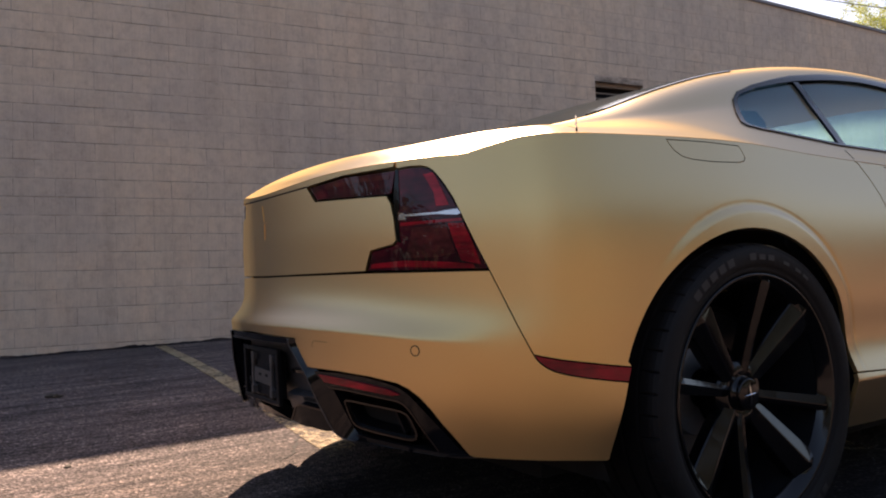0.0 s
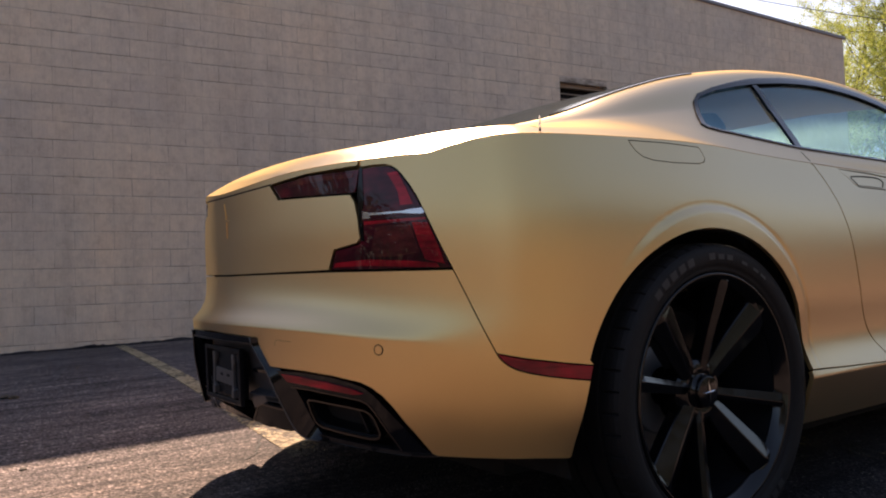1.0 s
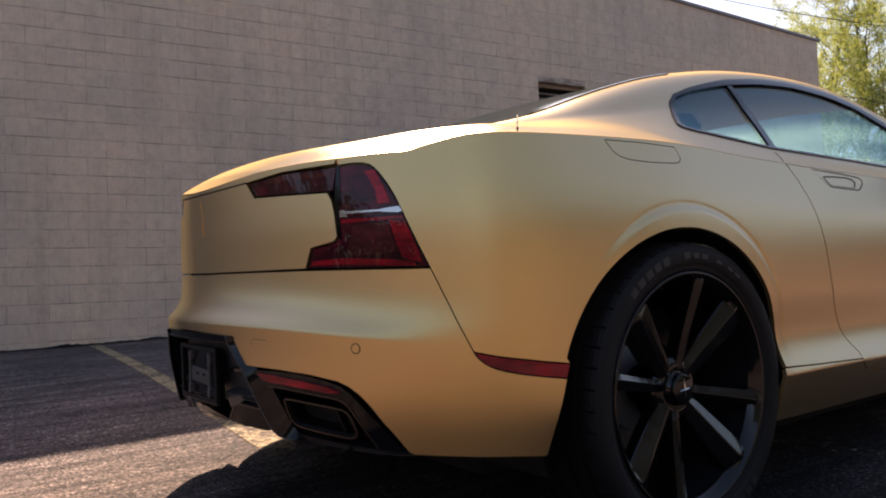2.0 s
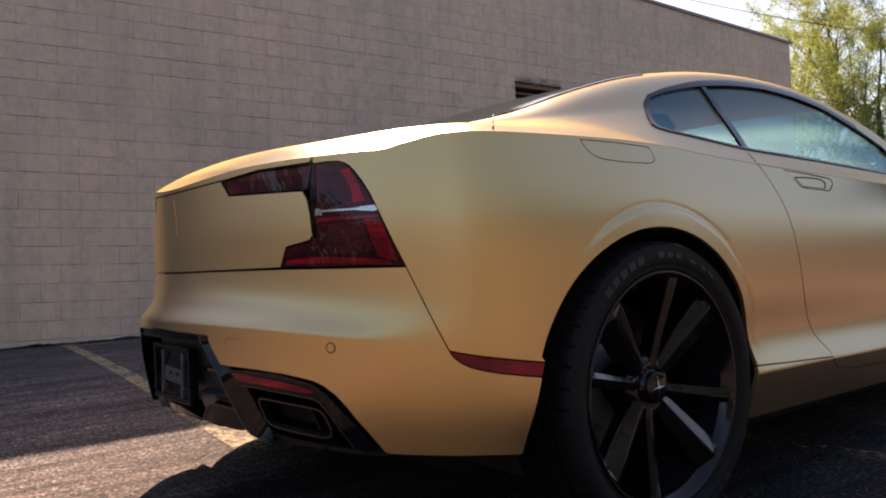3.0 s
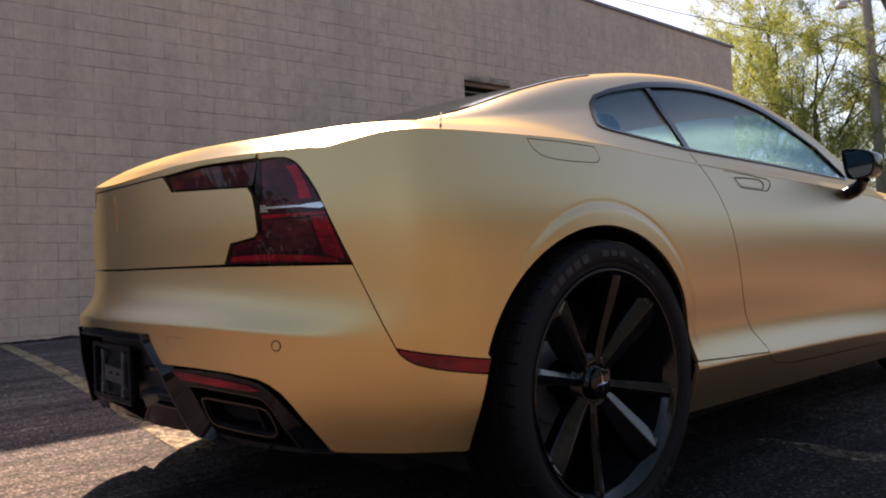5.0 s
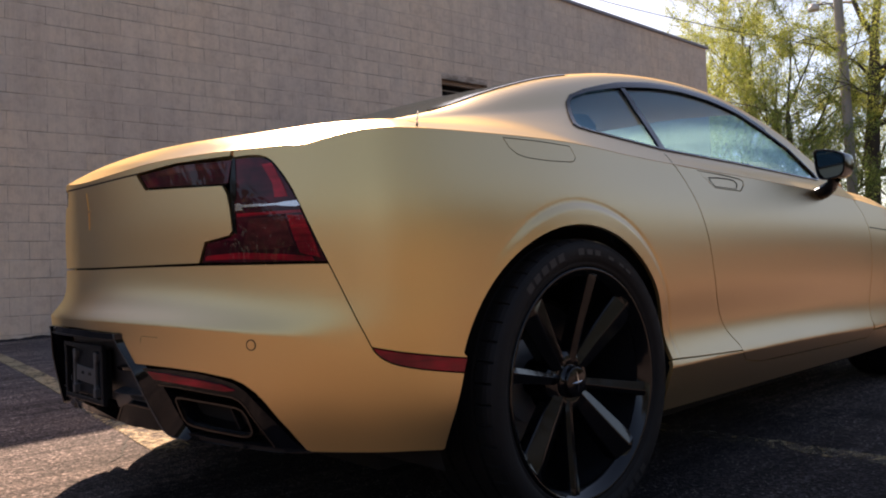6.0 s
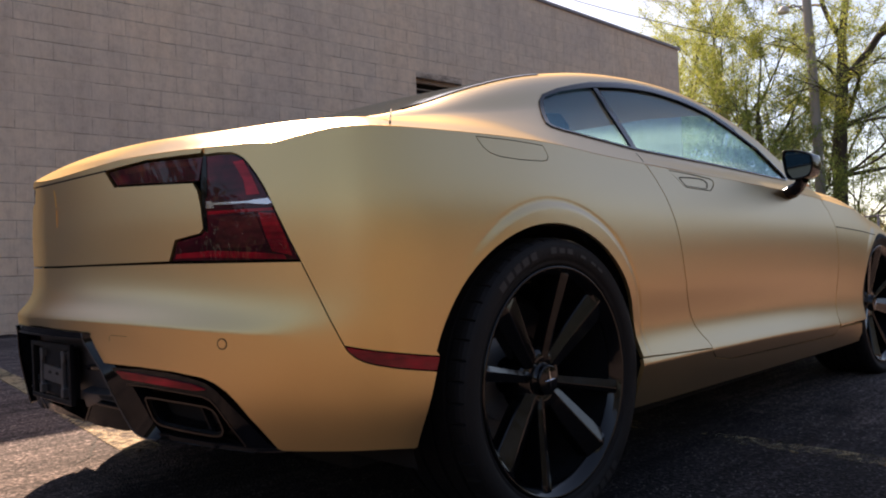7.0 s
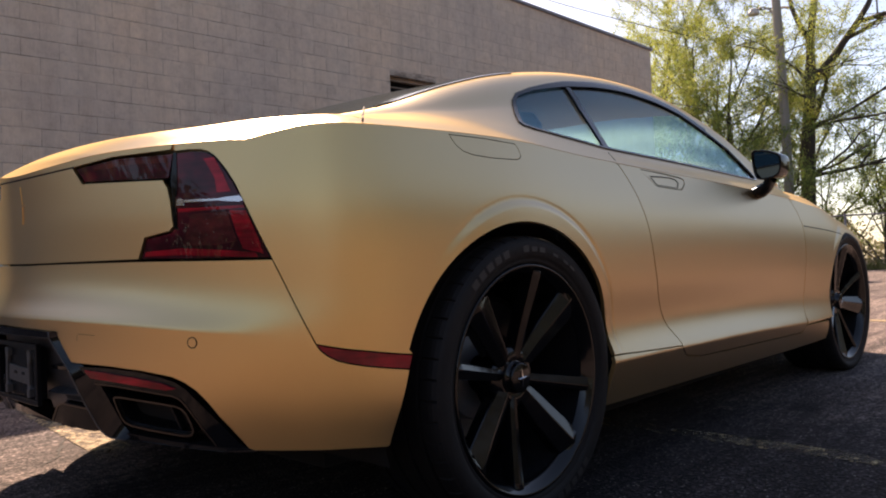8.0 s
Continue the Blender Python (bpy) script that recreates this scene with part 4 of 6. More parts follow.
def car_body():
    arch_high = [q for q in ARCH_BACK if not (q[1] < .462 and q[0] < 1.3)]
    both("quarter_panel", panel(top_line(.5605, 2.06, 60) + DOOR_REAR + [(2.322, .346), (2.066, .358)] + arch_high[::-1] + MARKER_TOP[::-1] + QUARTER_GAP[::-1][1:] + LAMP_OUT[1:],
                                flank_at, .014, holes=[FUEL], creases=FLARE_LINES + SILL_LINES), GOLD)
    both("fuel_door", panel(FUEL, flank_at, .014, gap=.0009), GOLD)
    both("door", panel(top_line(2.0635, 3.50, 40) + DOOR_FRONT[::-1] + DOOR_FOOT[::-1] + DOOR_REAR[::-1], flank_at, .018, holes=[HANDLE], gap=.0026, creases=SILL_LINES), GOLD)
    both("sill", panel([(1.886, .367), (2.066, .357), (2.322, .345)] + DOOR_FOOT[:-1] + [(3.515, .292), (3.53, .297), (3.85, .287), (3.905, .24)] + bottom_line(3.91, 1.872, 50), flank_at, .02, creases=SILL_LINES), GOLD)
    front_arch = arch_line(ARCH_F, .30, .30)
    both("front_fender", panel(top_line(3.505, 5.0, 40)[1:] + [(5.0, .5), (5.0, .22)] + bottom_line(4.9, 4.69, 5) + front_arch[::-1] + [(3.53, .299), (3.523, .34)] + DOOR_FRONT[1:], flank_at, .022, creases=FLARE_LINES_F + SILL_LINES), GOLD)
    nose = top_line(5.004, 5.8, 14) + bottom_line(5.8, 5.004, 14)
    both("front_bumper", panel(nose, flank_at, .03), GOLD)
    # rear bumper in one piece across the tail
    right = [(.0, .686), (.095, .687), (.266, .687), (.457, .6865)] + QUARTER_GAP + MARKER_FOOT
    right += TAIL_ARCH + bottom_line(1.05, .75, 12) + BLACK_EDGE
    half = [q for q in right if q[0] > .0005]
    ring = [(0, .686)] + half + [(0, .540)]
    left = [(-x, z) for x, z in half][::-1]
    part("rear_bumper", panel(ring + left, flank_at, .014, creases=TAIL_LINES), GOLD, CAR)
    # boot lid: the tail face and the deck
    lid = [(.0, .6888), (.266, .6898), (.457, .6904), (.478, .738), (.552, .750), (.563, .760), (.556, .81), (.546, .846), (.532, .8645), (.277, .873), (.244, .913), (.387, .9265), (.5525, .929)]
    lid += top_line(.5580, .0, 30)
    half = [q for q in lid if q[0] > .0005]
    ring = [(0, .6888)] + half + [(0, .914)] + [(-x, z) for x, z in half][::-1]
    part("boot_lid", panel(ring, flank_at, .014), GOLD, CAR)
    edge = flank(np.linspace(0, 1.062, 90), 1.0)[:, :2]
    edge = [tuple(p) for p in edge if p[0] > .002]
    front = [(.70, -.452), (.645, -.452), (.645, -.25), (.4, -.2)]
    half = edge + front
    part("boot_deck", panel([(0, DECK_EDGE[0, 1])] + half + [(0, -.2)] + [(-x, y) for x, y in half][::-1], deck_at, .012, gap=.0008), GOLD, CAR)
    edge = [tuple(p) for p in flank(np.linspace(3.35, 5.8, 90), 1.0)[:, :2] if p[0] > .002]
    half = [(.3, 1.75), (.7, 1.78)] + edge
    part("bonnet", panel([(0, 1.75)] + half + [(0, 3.60)] + [(-x, y) for x, y in half][::-1], hood_at, .03, gap=.0008), GOLD, CAR)


FUEL = [(1.290, .9585), (1.294, .950), (1.304, .934), (1.324, .920), (1.355, .913), (1.426, .909), (1.521, .910), (1.540, .914), (1.550, .923), (1.546, .940), (1.540, .9525), (1.42, .9575)]
HANDLE = [(2.208, .920), (2.362, .912), (2.480, .902), (2.498, .895), (2.494, .883), (2.462, .864), (2.445, .861), (2.362, .864), (2.284, .868), (2.268, .876)]

# openings of the cabin: (y, crosswise)
W = 1.3
DLO = [(.178, .285), (.212, .36), (.237, .405), (.262, .452), (.296, .481), (.390, .506), (.50, .521), (.619, .534), (.811, .545), (1.016, .550), (1.219, .545), (1.419, .533), (1.603, .501), (1.75, .467),
       (1.83, .42), (1.885, .32), (1.895, .235), (1.85, .205), (1.65, .195), (1.35, .198), (1.089, .199), (.80, .192), (.572, .186), (.352, .206), (.225, .226), (.182, .252)]
DLO = [(y, v * W) for y, v in DLO]
RAIL = .628 * W


def car_cabin():
    rear = [(-.447, v * W) for v in (0, .1, .2, .3, .4, .5, .6)] + [(-.40, RAIL)]
    rail = [(y, RAIL) for y in np.linspace(-.36, 2.12, 60)]
    foot = [(2.25, .3 * W), (2.25, .0)] + [(y, 0) for y in np.linspace(2.2, -.40, 70)]
    both("upper_quarter", panel(rear + rail + foot, cabin_at, .016, holes=[DLO], gap=.0004), GOLD)
    both("pillar_lining", panel(rear + rail + foot, cabin_at, .03, holes=[[tuple(p) for p in shrink(DLO, .004)]], gap=.004, lift=-.016, fold=0), HEADLINER)
    roof = [(y, RAIL) for y in np.linspace(.44, 1.60, 30)]
    far = [(y, 2 * W - w) for y, w in roof][::-1]
    part("roof", panel(roof + [(1.68, .8 * W), (1.70, W), (1.68, 1.2 * W)] + far + [(.47, 1.2 * W), (.48, W), (.47, .8 * W)], cabin_at, .03, gap=0), GOLD, CAR)
    part("headliner", panel(roof + [(1.68, .8 * W), (1.70, W), (1.68, 1.2 * W)] + far + [(.47, 1.2 * W), (.48, W), (.47, .8 * W)], cabin_at, .05, gap=.002, lift=-.02, fold=0), HEADLINER, CAR)
    back = [(y, RAIL + .006) for y in np.linspace(-.36, .435, 20)]
    ring = back + [(.465, .8 * W), (.475, W), (.465, 1.2 * W)] + [(y, 2 * W - w) for y, w in back][::-1] + [(-.30, 1.2 * W), (-.27, W), (-.30, .8 * W)]
    ob = part("rear_window", panel(ring, cabin_at, .03, gap=0, lift=-.001, fold=.004), GLASS_REAR, CAR, "dark tinted sloping rear window")
    front = [(y, RAIL + .006) for y in np.linspace(1.605, 2.22, 20)]
    ring = front + [(2.28, .8 * W), (2.29, W), (2.28, 1.2 * W)] + [(y, 2 * W - w) for y, w in front][::-1] + [(1.685, 1.2 * W), (1.705, W), (1.685, .8 * W)]
    part("windscreen", panel(ring, cabin_at, .03, gap=0, lift=-.001, fold=.004), GLASS, CAR)
    both("rear_window_trim", seam([(y, RAIL + .003) for y in np.linspace(-.19, .42, 14)], cabin_at, .011, .004), BLACK_GLOSS)
    # black surround of the side windows, two panes and the bar between them
    inner = shrink(DLO, .017)
    both("window_surround", panel(DLO, cabin_at, .016, holes=[[tuple(p) for p in inner]], gap=.0008, lift=.004, fold=.014), BLACK_GLOSS, "gloss black window surround")
    upper = [q for q in DLO if q[1] > .48 * W]
    both("rail_trim", panel([(y, w + .003) for y, w in upper] + [(y, w + .004 + .019 * float(smooth(.28, .70, y))) for y, w in upper[::-1]], cabin_at, .012, gap=0, lift=.002, fold=.006), BLACK_GLOSS, "gloss black rail above the windows")
    pane = [tuple(p) for p in shrink(DLO, .012)]
    for ob in both("side_window", panel(pane, cabin_at, .03, gap=0, lift=-.006, fold=.003), GLASS):
        ob.visible_shadow = False
    bar = [(.606, .518), (.611, .457), (.610, .400), (.599, .334), (.587, .264), (.572, .192), (.602, .192), (.621, .268), (.632, .338), (.641, .404), (.639, .460), (.632, .519)]
    bar = [(y, v * W) for y, v in bar]
    both("window_bar", panel(bar, cabin_at, .016, gap=0, lift=.002, fold=.008), BLACK_GLOSS)
    line = [cabin(y, w) for y, w in ((-.162, .687), (-.217, .642), (-.288, .555), (-.314, .45), (-.352, .35), (-.399, .24), (-.442, .12), (-.463, .052))]
    both("boot_seam", mesh_of(*tube([tuple(np.ravel(p)) for p in line], .0022, 8)), DARK)
    both("door_seam", seam([(.568, .150 * W), (.56, .09 * W), (.545, .02 * W)], cabin_at, .0035), DARK)


def car_shell():
    """Dark inner body that closes the gaps, the wheel wells and the floor."""
    s = np.linspace(0, plan_s[-1], 150)
    v = np.linspace(0, 1, 14)
    S, V = np.meshgrid(s, v, indexing="ij")
    P = flank(S, V)
    nx = np.stack([np.interp(S, plan_s, plan_n[:, k]) for k in (0, 1)], -1)
    P[..., :2] -= nx * .045
    P[..., 2] = P[..., 2] * .97 + .012
    keep = lambda y, z: all(np.hypot((y - a[0]) / (a[2] + .03), (z - a[1]) / (a[3] + .03)) > 1 for a in (ARCH_R, ARCH_F))
    vs = P.reshape(-1, 3)
    n = len(v)
    fs = []
    for i in range(len(s) - 1):
        for j in range(n - 1):
            q = (i * n + j, (i + 1) * n + j, (i + 1) * n + j + 1, i * n + j + 1)
            m = vs[list(q)].mean(0)
            if keep(m[1], m[2]) and not (m[1] < -.6 and m[2] < .56):
                fs.append(q)
    both("inner_shell", mesh_of(vs, fs), DARK)
    floor = [raw(box(-.62, .62, -.42, 3.3, .17, .36)), raw(box(-.80, .80, .45, 2.25, .155, .36)), raw(box(-.60, .60, -.70, -.3, .37, .9))]
    part("underbody", mesh_of(*join(*floor), smooth=False), DARK, CAR)
    for a, r in ((ARCH_R, .03), (ARCH_F, .03)):
        vs, fs = [], []
        for i, t in enumerate(np.linspace(-.35, math.pi + .35, 40)):
            for x in (.60, .88 if a is ARCH_R else .86):
                vs.append((x, a[0] + (a[2] + r) * math.cos(t), a[1] + (a[3] + r) * math.sin(t)))
            if i:
                fs.append((2 * i - 2, 2 * i - 1, 2 * i + 1, 2 * i))
        k = len(vs)
        vs.append((.60, a[0], a[1]))
        fs += [(2 * i, 2 * i + 2, k) for i in range(39)]
        both("wheel_liner", mesh_of(vs, fs), DARK)


car_body()
car_cabin()
car_shell()


# ---- car: lamps, tail trim, handles, mirrors ----
def rounded(cx, cz, w, h, r, n=6, slant=0.0):
    """A rounded rectangle as plan points."""
    out = []
    for sx, sz, a0 in ((1, 1, 0), (-1, 1, 90), (-1, -1, 180), (1, -1, 270)):
        for i in range(n + 1):
            a = radians(a0 + 90 * i / n)
            x, z = sx * (w / 2 - r) + r * math.cos(a), sz * (h / 2 - r) + r * math.sin(a)
            out.append((cx + x + slant * z, cz + z))
    return out


def tail_lamps():
    outer = LAMP_OUT + LAMP_IN
    a, b = both("tail_lamp", panel(outer, flank_at, .02, gap=.002, lift=-.009, fold=.02), BLACK_GLOSS, "dark red C-shaped tail lamp with a pale light bar")
    full = [tuple(p) for p in shrink(outer, .0045)]
    upper = [(.638, .904), (.664, .906), (.688, .870), (.710, .829), (.676, .829), (.668, .862)]
    lower = [(.708, .789), (.748, .786), (.770, .741), (.788, .694), (.740, .705), (.724, .742)]
    foot = [(.478, .707), (.582, .7115), (.690, .7045), (.768, .697), (.774, .687), (.582, .6965), (.474, .6965)]
    under = [(.574, .798), (.742, .798), (.745, .792), (.574, .7905)]
    dusk = [(.608, .785), (.702, .786), (.714, .753), (.728, .722), (.67, .715), (.586, .717), (.600, .757)]
    slot = [(.568, .827), (.65, .824), (.736, .823), (.746, .803), (.652, .8035), (.598, .800), (.568, .801)]
    bar = [(.572, .820), (.586, .820), (.588, .8165), (.682, .8148), (.700, .817), (.734, .8185), (.743, .808), (.734, .805), (.700, .808), (.682, .8105), (.590, .8108), (.595, .804), (.572, .8045)]
    both_in("inner_lens", panel(full, flank_at, .012, gap=0, lift=-.0032, fold=.006), LENS_DARK, (a, b), "smoked red lens")
    for guide in (upper, lower, foot, under):
        both_in("light_guide", panel(guide, flank_at, .012, gap=0, lift=-.0022, fold=.002), LENS, (a, b), "bright red light guide")
    both_in("lens_patch", panel(dusk, flank_at, .012, gap=0, lift=-.0024, fold=.002), LENS_BROWN, (a, b), "brownish reflector patch")
    both_in("bar_slot", panel(slot, flank_at, .012, gap=0, lift=-.0016, fold=.002), LENS_DARK, (a, b))
    both_in("light_bar", panel(bar, flank_at, .012, gap=0, lift=.0012, fold=.004), CLEAR_BAR, (a, b), "pale glossy light bar")
    both_in("lens_rim", panel([(.558, .924), (.566, .923), (.571, .851), (.570, .80), (.574, .752), (.562, .757), (.558, .81), (.553, .865)], flank_at, .012, gap=0, lift=-.0018, fold=.002), BLACK_GLOSS, (a, b))
    a, b = both("lid_lamp", panel([(.246, .912), (.278, .8745), (.532, .866), (.547, .868), (.557, .923), (.387, .9235)], flank_at, .02, gap=.001, lift=-.009, fold=.02), BLACK_GLOSS, "dark red lamp strip on the boot lid")
    both_in("lens", panel([(.254, .9085), (.283, .8775), (.532, .869), (.5455, .870), (.555, .9205), (.392, .921)], flank_at, .012, gap=0, lift=-.003, fold=.004), LENS_DARK, (a, b), "smoked red lens")
    both_in("light_guide", panel([(.312, .911), (.402, .916), (.540, .914), (.538, .903), (.432, .905), (.316, .900)], flank_at, .012, gap=0, lift=-.002, fold=.002), LENS_BROWN, (a, b))


def both_in(name, me, material, parents, label=""):
    me.materials.append(material)
    me.name = name
    part(name, me, None, parents[0], label)
    part(name, mirror(me), None, parents[1], label)


def side_markers():
    both("side_marker", panel(MARKER_TOP + MARKER_FOOT[::-1], flank_at, .012, gap=.0022, lift=-.001), LENS, "slim red side marker")


def prism(poly, y0, y1, bevel=.0015):
    """An upright plate with the outline poly in x and z, from y0 (outer face) to y1, its outer edge eased."""
    inner = shrink(poly, bevel)
    n = len(poly)
    vs = [(x, y0, z) for x, z in inner] + [(x, y0 + bevel, z) for x, z in poly] + [(x, y1, z) for x, z in poly]
    fs = [tuple(range(n))]
    for k in (0, n):
        fs += [(k + i, k + n + i, k + n + (i + 1) % n, k + (i + 1) % n) for i in range(n)]
    me = mesh_of(vs, fs, False)
    bm = bmesh.new()
    bm.from_mesh(me)
    bmesh.ops.recalc_face_normals(bm, faces=bm.faces)
    bm.to_mesh(me)
    bm.free()
    return me


def plate_carrier(y):
    """The empty number plate carrier: an upright frame with a board, two notched rails, a cross piece and clips."""
    grey = rough_material("grey_plastic", (0.050, 0.051, 0.054), (0.072, 0.072, 0.075), 60, 0.42, 0, None, 0.1)
    carrier = new("plate_carrier")
    carrier.parent = CAR
    carrier["label"] = "empty black number plate carrier with grey clips"
    zc, hw, hh = .422, .136, .075
    for x0, x1, z0, z1 in ((-hw, hw, zc + hh - .013, zc + hh), (-hw, hw, zc - hh, zc - hh + .013), (-hw, -hw + .016, zc - hh + .0132, zc + hh - .0132), (hw - .016, hw, zc - hh + .0132, zc + hh - .0132)):
        part("frame_bar", prism([(x0, z0), (x1, z0), (x1, z1), (x0, z1)], y, y + .011), BLACK_SATIN, carrier)
    part("board", prism([(-hw + .017, zc - hh + .014), (hw - .017, zc - hh + .014), (hw - .017, zc + hh - .014), (-hw + .017, zc + hh - .014)], y + .012, y + .030), BLACK_SATIN, carrier)
    for x in (-.078, .070):
        rail = [(x - .010, zc - .052), (x + .004, zc - .056), (x + .010, zc - .040), (x + .005, zc - .030), (x + .006, zc + .020), (x + .012, zc + .030), (x + .008, zc + .055), (x - .006, zc + .055), (x - .003, zc + .020), (x - .008, zc - .030)]
        part("rail", prism(rail, y + .004, y + .0118), grey, carrier, "grey slotted rail")
        part("clip", prism(rounded(x + .016, zc + .044, .013, .018, .003), y + .001, y + .0118), grey, carrier)
        part("clip", prism(rounded(x + .012, zc - .048, .015, .022, .003), y - .002, y + .0118), grey, carrier)
    part("cross_piece", prism([(-.070, zc - .026), (.060, zc - .030), (.060, zc + .008), (-.066, zc + .014)], y + .007, y + .0118), grey, carrier)
    for x in (-.02, .03):
        part("slot", prism(rounded(x, zc - .004, .020, .008, .003), y + .0055, y + .0068), DARK, carrier)


def even(points, n):
    """n points at even steps along a line of points."""
    P = np.array(points)
    d = np.concatenate([[0], np.cumsum(np.linalg.norm(np.diff(P, axis=0), axis=1))])
    return np.stack([np.interp(np.linspace(0, d[-1], n), d, P[:, k]) for k in (0, 1)], 1)


def tail_trim():
    grey = rough_material("dark_grey_plastic", (0.042, 0.042, 0.046), (0.058, 0.058, 0.063), 50, 0.38, 0, None, 0.1)
    # black lower apron, set back from the bumper skin
    top = [(x, z - .004) for x, z in BLACK_EDGE[::-1] if x > .24]
    apron = top + [(.735, .283), (.62, .280), (.50, .283), (.40, .29), (.345, .30), (.285, .444)]
    both("apron", panel(apron, flank_at, .02, gap=0, lift=-.055, fold=.0), DARK, "black lower apron round the tail pipes")
    lip = [(.292, .450), (.388, .4505), (.476, .4450), (.536, .4350), (.576, .4250), (.604, .4075), (.640, .372), (.678, .334), (.714, .2955), (.735, .284), (.662, .284), (.630, .327), (.598, .373), (.584, .389), (.566, .3955), (.492, .4035), (.406, .4115), (.345, .4135)]
    both("apron_lip", panel(lip, flank_at, .012, gap=0, lift=-.004, fold=.05), BLACK_GLOSS, "gloss black rim of the apron")
    both("lip_edge", seam([(.345, .4125), (.406, .4105), (.492, .4025), (.566, .3945), (.585, .387), (.599, .372), (.630, .326), (.660, .286)], flank_at, .0035, -.0025), TITANIUM)
    both("reflector", panel([(.320, .4435), (.386, .4405), (.472, .4315), (.540, .4225), (.578, .4105), (.552, .4075), (.470, .4155), (.382, .4235), (.338, .4265)], flank_at, .012, gap=0, lift=.0008, fold=.006), LENS, "red reflector strip")
    foot = [(.405, .302), (.48, .2955), (.578, .2885), (.658, .2845), (.742, .2850), (.756, .279), (.668, .2715), (.58, .2655), (.484, .268), (.420, .273), (.395, .284)]
    both("apron_foot", panel(foot, flank_at, .014, gap=0, lift=-.004, fold=.10), BLACK_SATIN)
    both("foot_edge", seam([(.400, .283), (.420, .2735), (.484, .2685), (.58, .266), (.668, .272), (.754, .2795)], flank_at, .004, -.002), TITANIUM)
    # slanted blade beside the number plate
    inner = even([(.250, .529), (.266, .500), (.292, .461), (.318, .445), (.350, .418), (.372, .378), (.394, .330), (.412, .305), (.424, .296)], 24)
    outer = even([(.226, .5315), (.224, .516), (.278, .447), (.314, .367), (.346, .308), (.366, .294), (.392, .287), (.420, .285)], 24)
    k = np.linspace(-1, 1, 24)
    inner, outer = flank_at(*inner.T), flank_at(*outer.T)
    for chain, d in ((inner, -.008), (outer, .010)):
        chain[:, 1] = np.polyval(np.polyfit(k, chain[:, 1], 2), k) - d
    rows = [inner + (0, .04, 0), inner, inner, outer, outer, outer + (0, .06, 0)]
    skin = [(i * 24 + j, i * 24 + j + 1, (i + 1) * 24 + j + 1, (i + 1) * 24 + j) for i in (0, 2, 4) for j in range(23)]
    both("blade", mesh_of(np.vstack(rows), skin), BLACK_GLOSS, "gloss black slanted blade")
    both("blade_edge", mesh_of(*tube([tuple(p) for p in outer], .0016, 8)), TITANIUM)
    # tail pipes
    pipe = [(.393, .380), (.398, .386), (.418, .3865), (.53, .3775), (.572, .3725), (.588, .366), (.598, .354), (.606, .330), (.6085, .318), (.603, .308), (.592, .3035), (.576, .303), (.484, .311), (.432, .3175), (.416, .323), (.406, .333), (.398, .356)]
    hole = [tuple(q) for q in shrink(pipe, .0042)]
    both("tail_pipe", panel(pipe, flank_at, .012, holes=[hole], gap=0, lift=-.003, fold=.06), TITANIUM, "flat rectangular tail pipe with a dark metal edge")
    sleeve = [tuple(q) for q in shrink(pipe, .0085)]
    both("pipe_sleeve", panel(hole, flank_at, .012, holes=[sleeve], gap=0, lift=-.012, fold=.05), BLACK_GLOSS)
    both("pipe_throat", panel(pipe, flank_at, .02, gap=0, lift=-.050, fold=0), DARK)
    both("pipe_divider", panel([(.535, .372), (.541, .372), (.562, .312), (.556, .312)], flank_at, .012, gap=0, lift=-.02, fold=.02), BLACK_SATIN)
    # middle: recess behind the plate carrier, black brow above it
    mid = [(-.235, .528), (.235, .528), (.29, .42), (.31, .36), (.18, .33), (-.18, .33), (-.31, .36), (-.29, .42)]
    part("plate_recess", panel(mid, flank_at, .03, gap=0, lift=-.050, fold=0), grey, CAR)
    brow = [(-.235, .5345), (-.10, .5375), (.0, .5385), (.104, .5365), (.222, .5315), (.214, .5145), (.10, .5165), (.0, .5195), (-.10, .5185), (-.225, .5150)]
    part("recess_brow", panel(brow, flank_at, .02, gap=0, lift=.006, fold=.06), BLACK_GLOSS, CAR, "gloss black brow above the plate carrier")
    part("brow_edge", seam([(-.225, .5158), (-.10, .5192), (.0, .5202), (.10, .5172), (.214, .5152)], flank_at, .004, .0068), TITANIUM, CAR)
    step = [(.150, .438), (.290, .441), (.296, .430), (.165, .4305)]
    both("recess_step", panel(step, flank_at, .02, gap=0, lift=-.030, fold=.02), BLACK_GLOSS)
    tray = [(.128, .376), (.170, .372), (.300, .376), (.318, .355), (.21, .360), (.176, .346), (.130, .333)]
    both("recess_tray", panel(tray, flank_at, .02, gap=0, lift=-.018, fold=.03), grey)
    both("tray_slot", panel([(.205, .372), (.285, .372), (.292, .362), (.21, .3635)], flank_at, .02, gap=0, lift=-.0165, fold=.003), DARK)
    both("recess_hole", panel(rounded(.198, .412, .014, .022, .003), flank_at, .01, gap=0, lift=-.0485, fold=.002), DARK)
    lower = [(.135, .305), (.160, .328), (.182, .349), (.205, .356), (.310, .349), (.345, .303), (.300, .296), (.20, .297)]
    both("diffuser", panel(lower, flank_at, .02, gap=0, lift=-.004, fold=.05), BLACK_SATIN, "black lower diffuser")
    both("diffuser_edge", seam([(.135, .306), (.160, .329), (.182, .350), (.205, .357), (.308, .350)], flank_at, .004, -.002), TITANIUM)
    part("diffuser_lip", panel([(-.20, .334), (0, .327), (.09, .314), (.134, .306), (.134, .298), (.06, .304), (0, .308), (-.20, .316)], flank_at, .02, gap=0, lift=-.004, fold=.14), BLACK_GLOSS, CAR)
    plate_carrier(-.896)
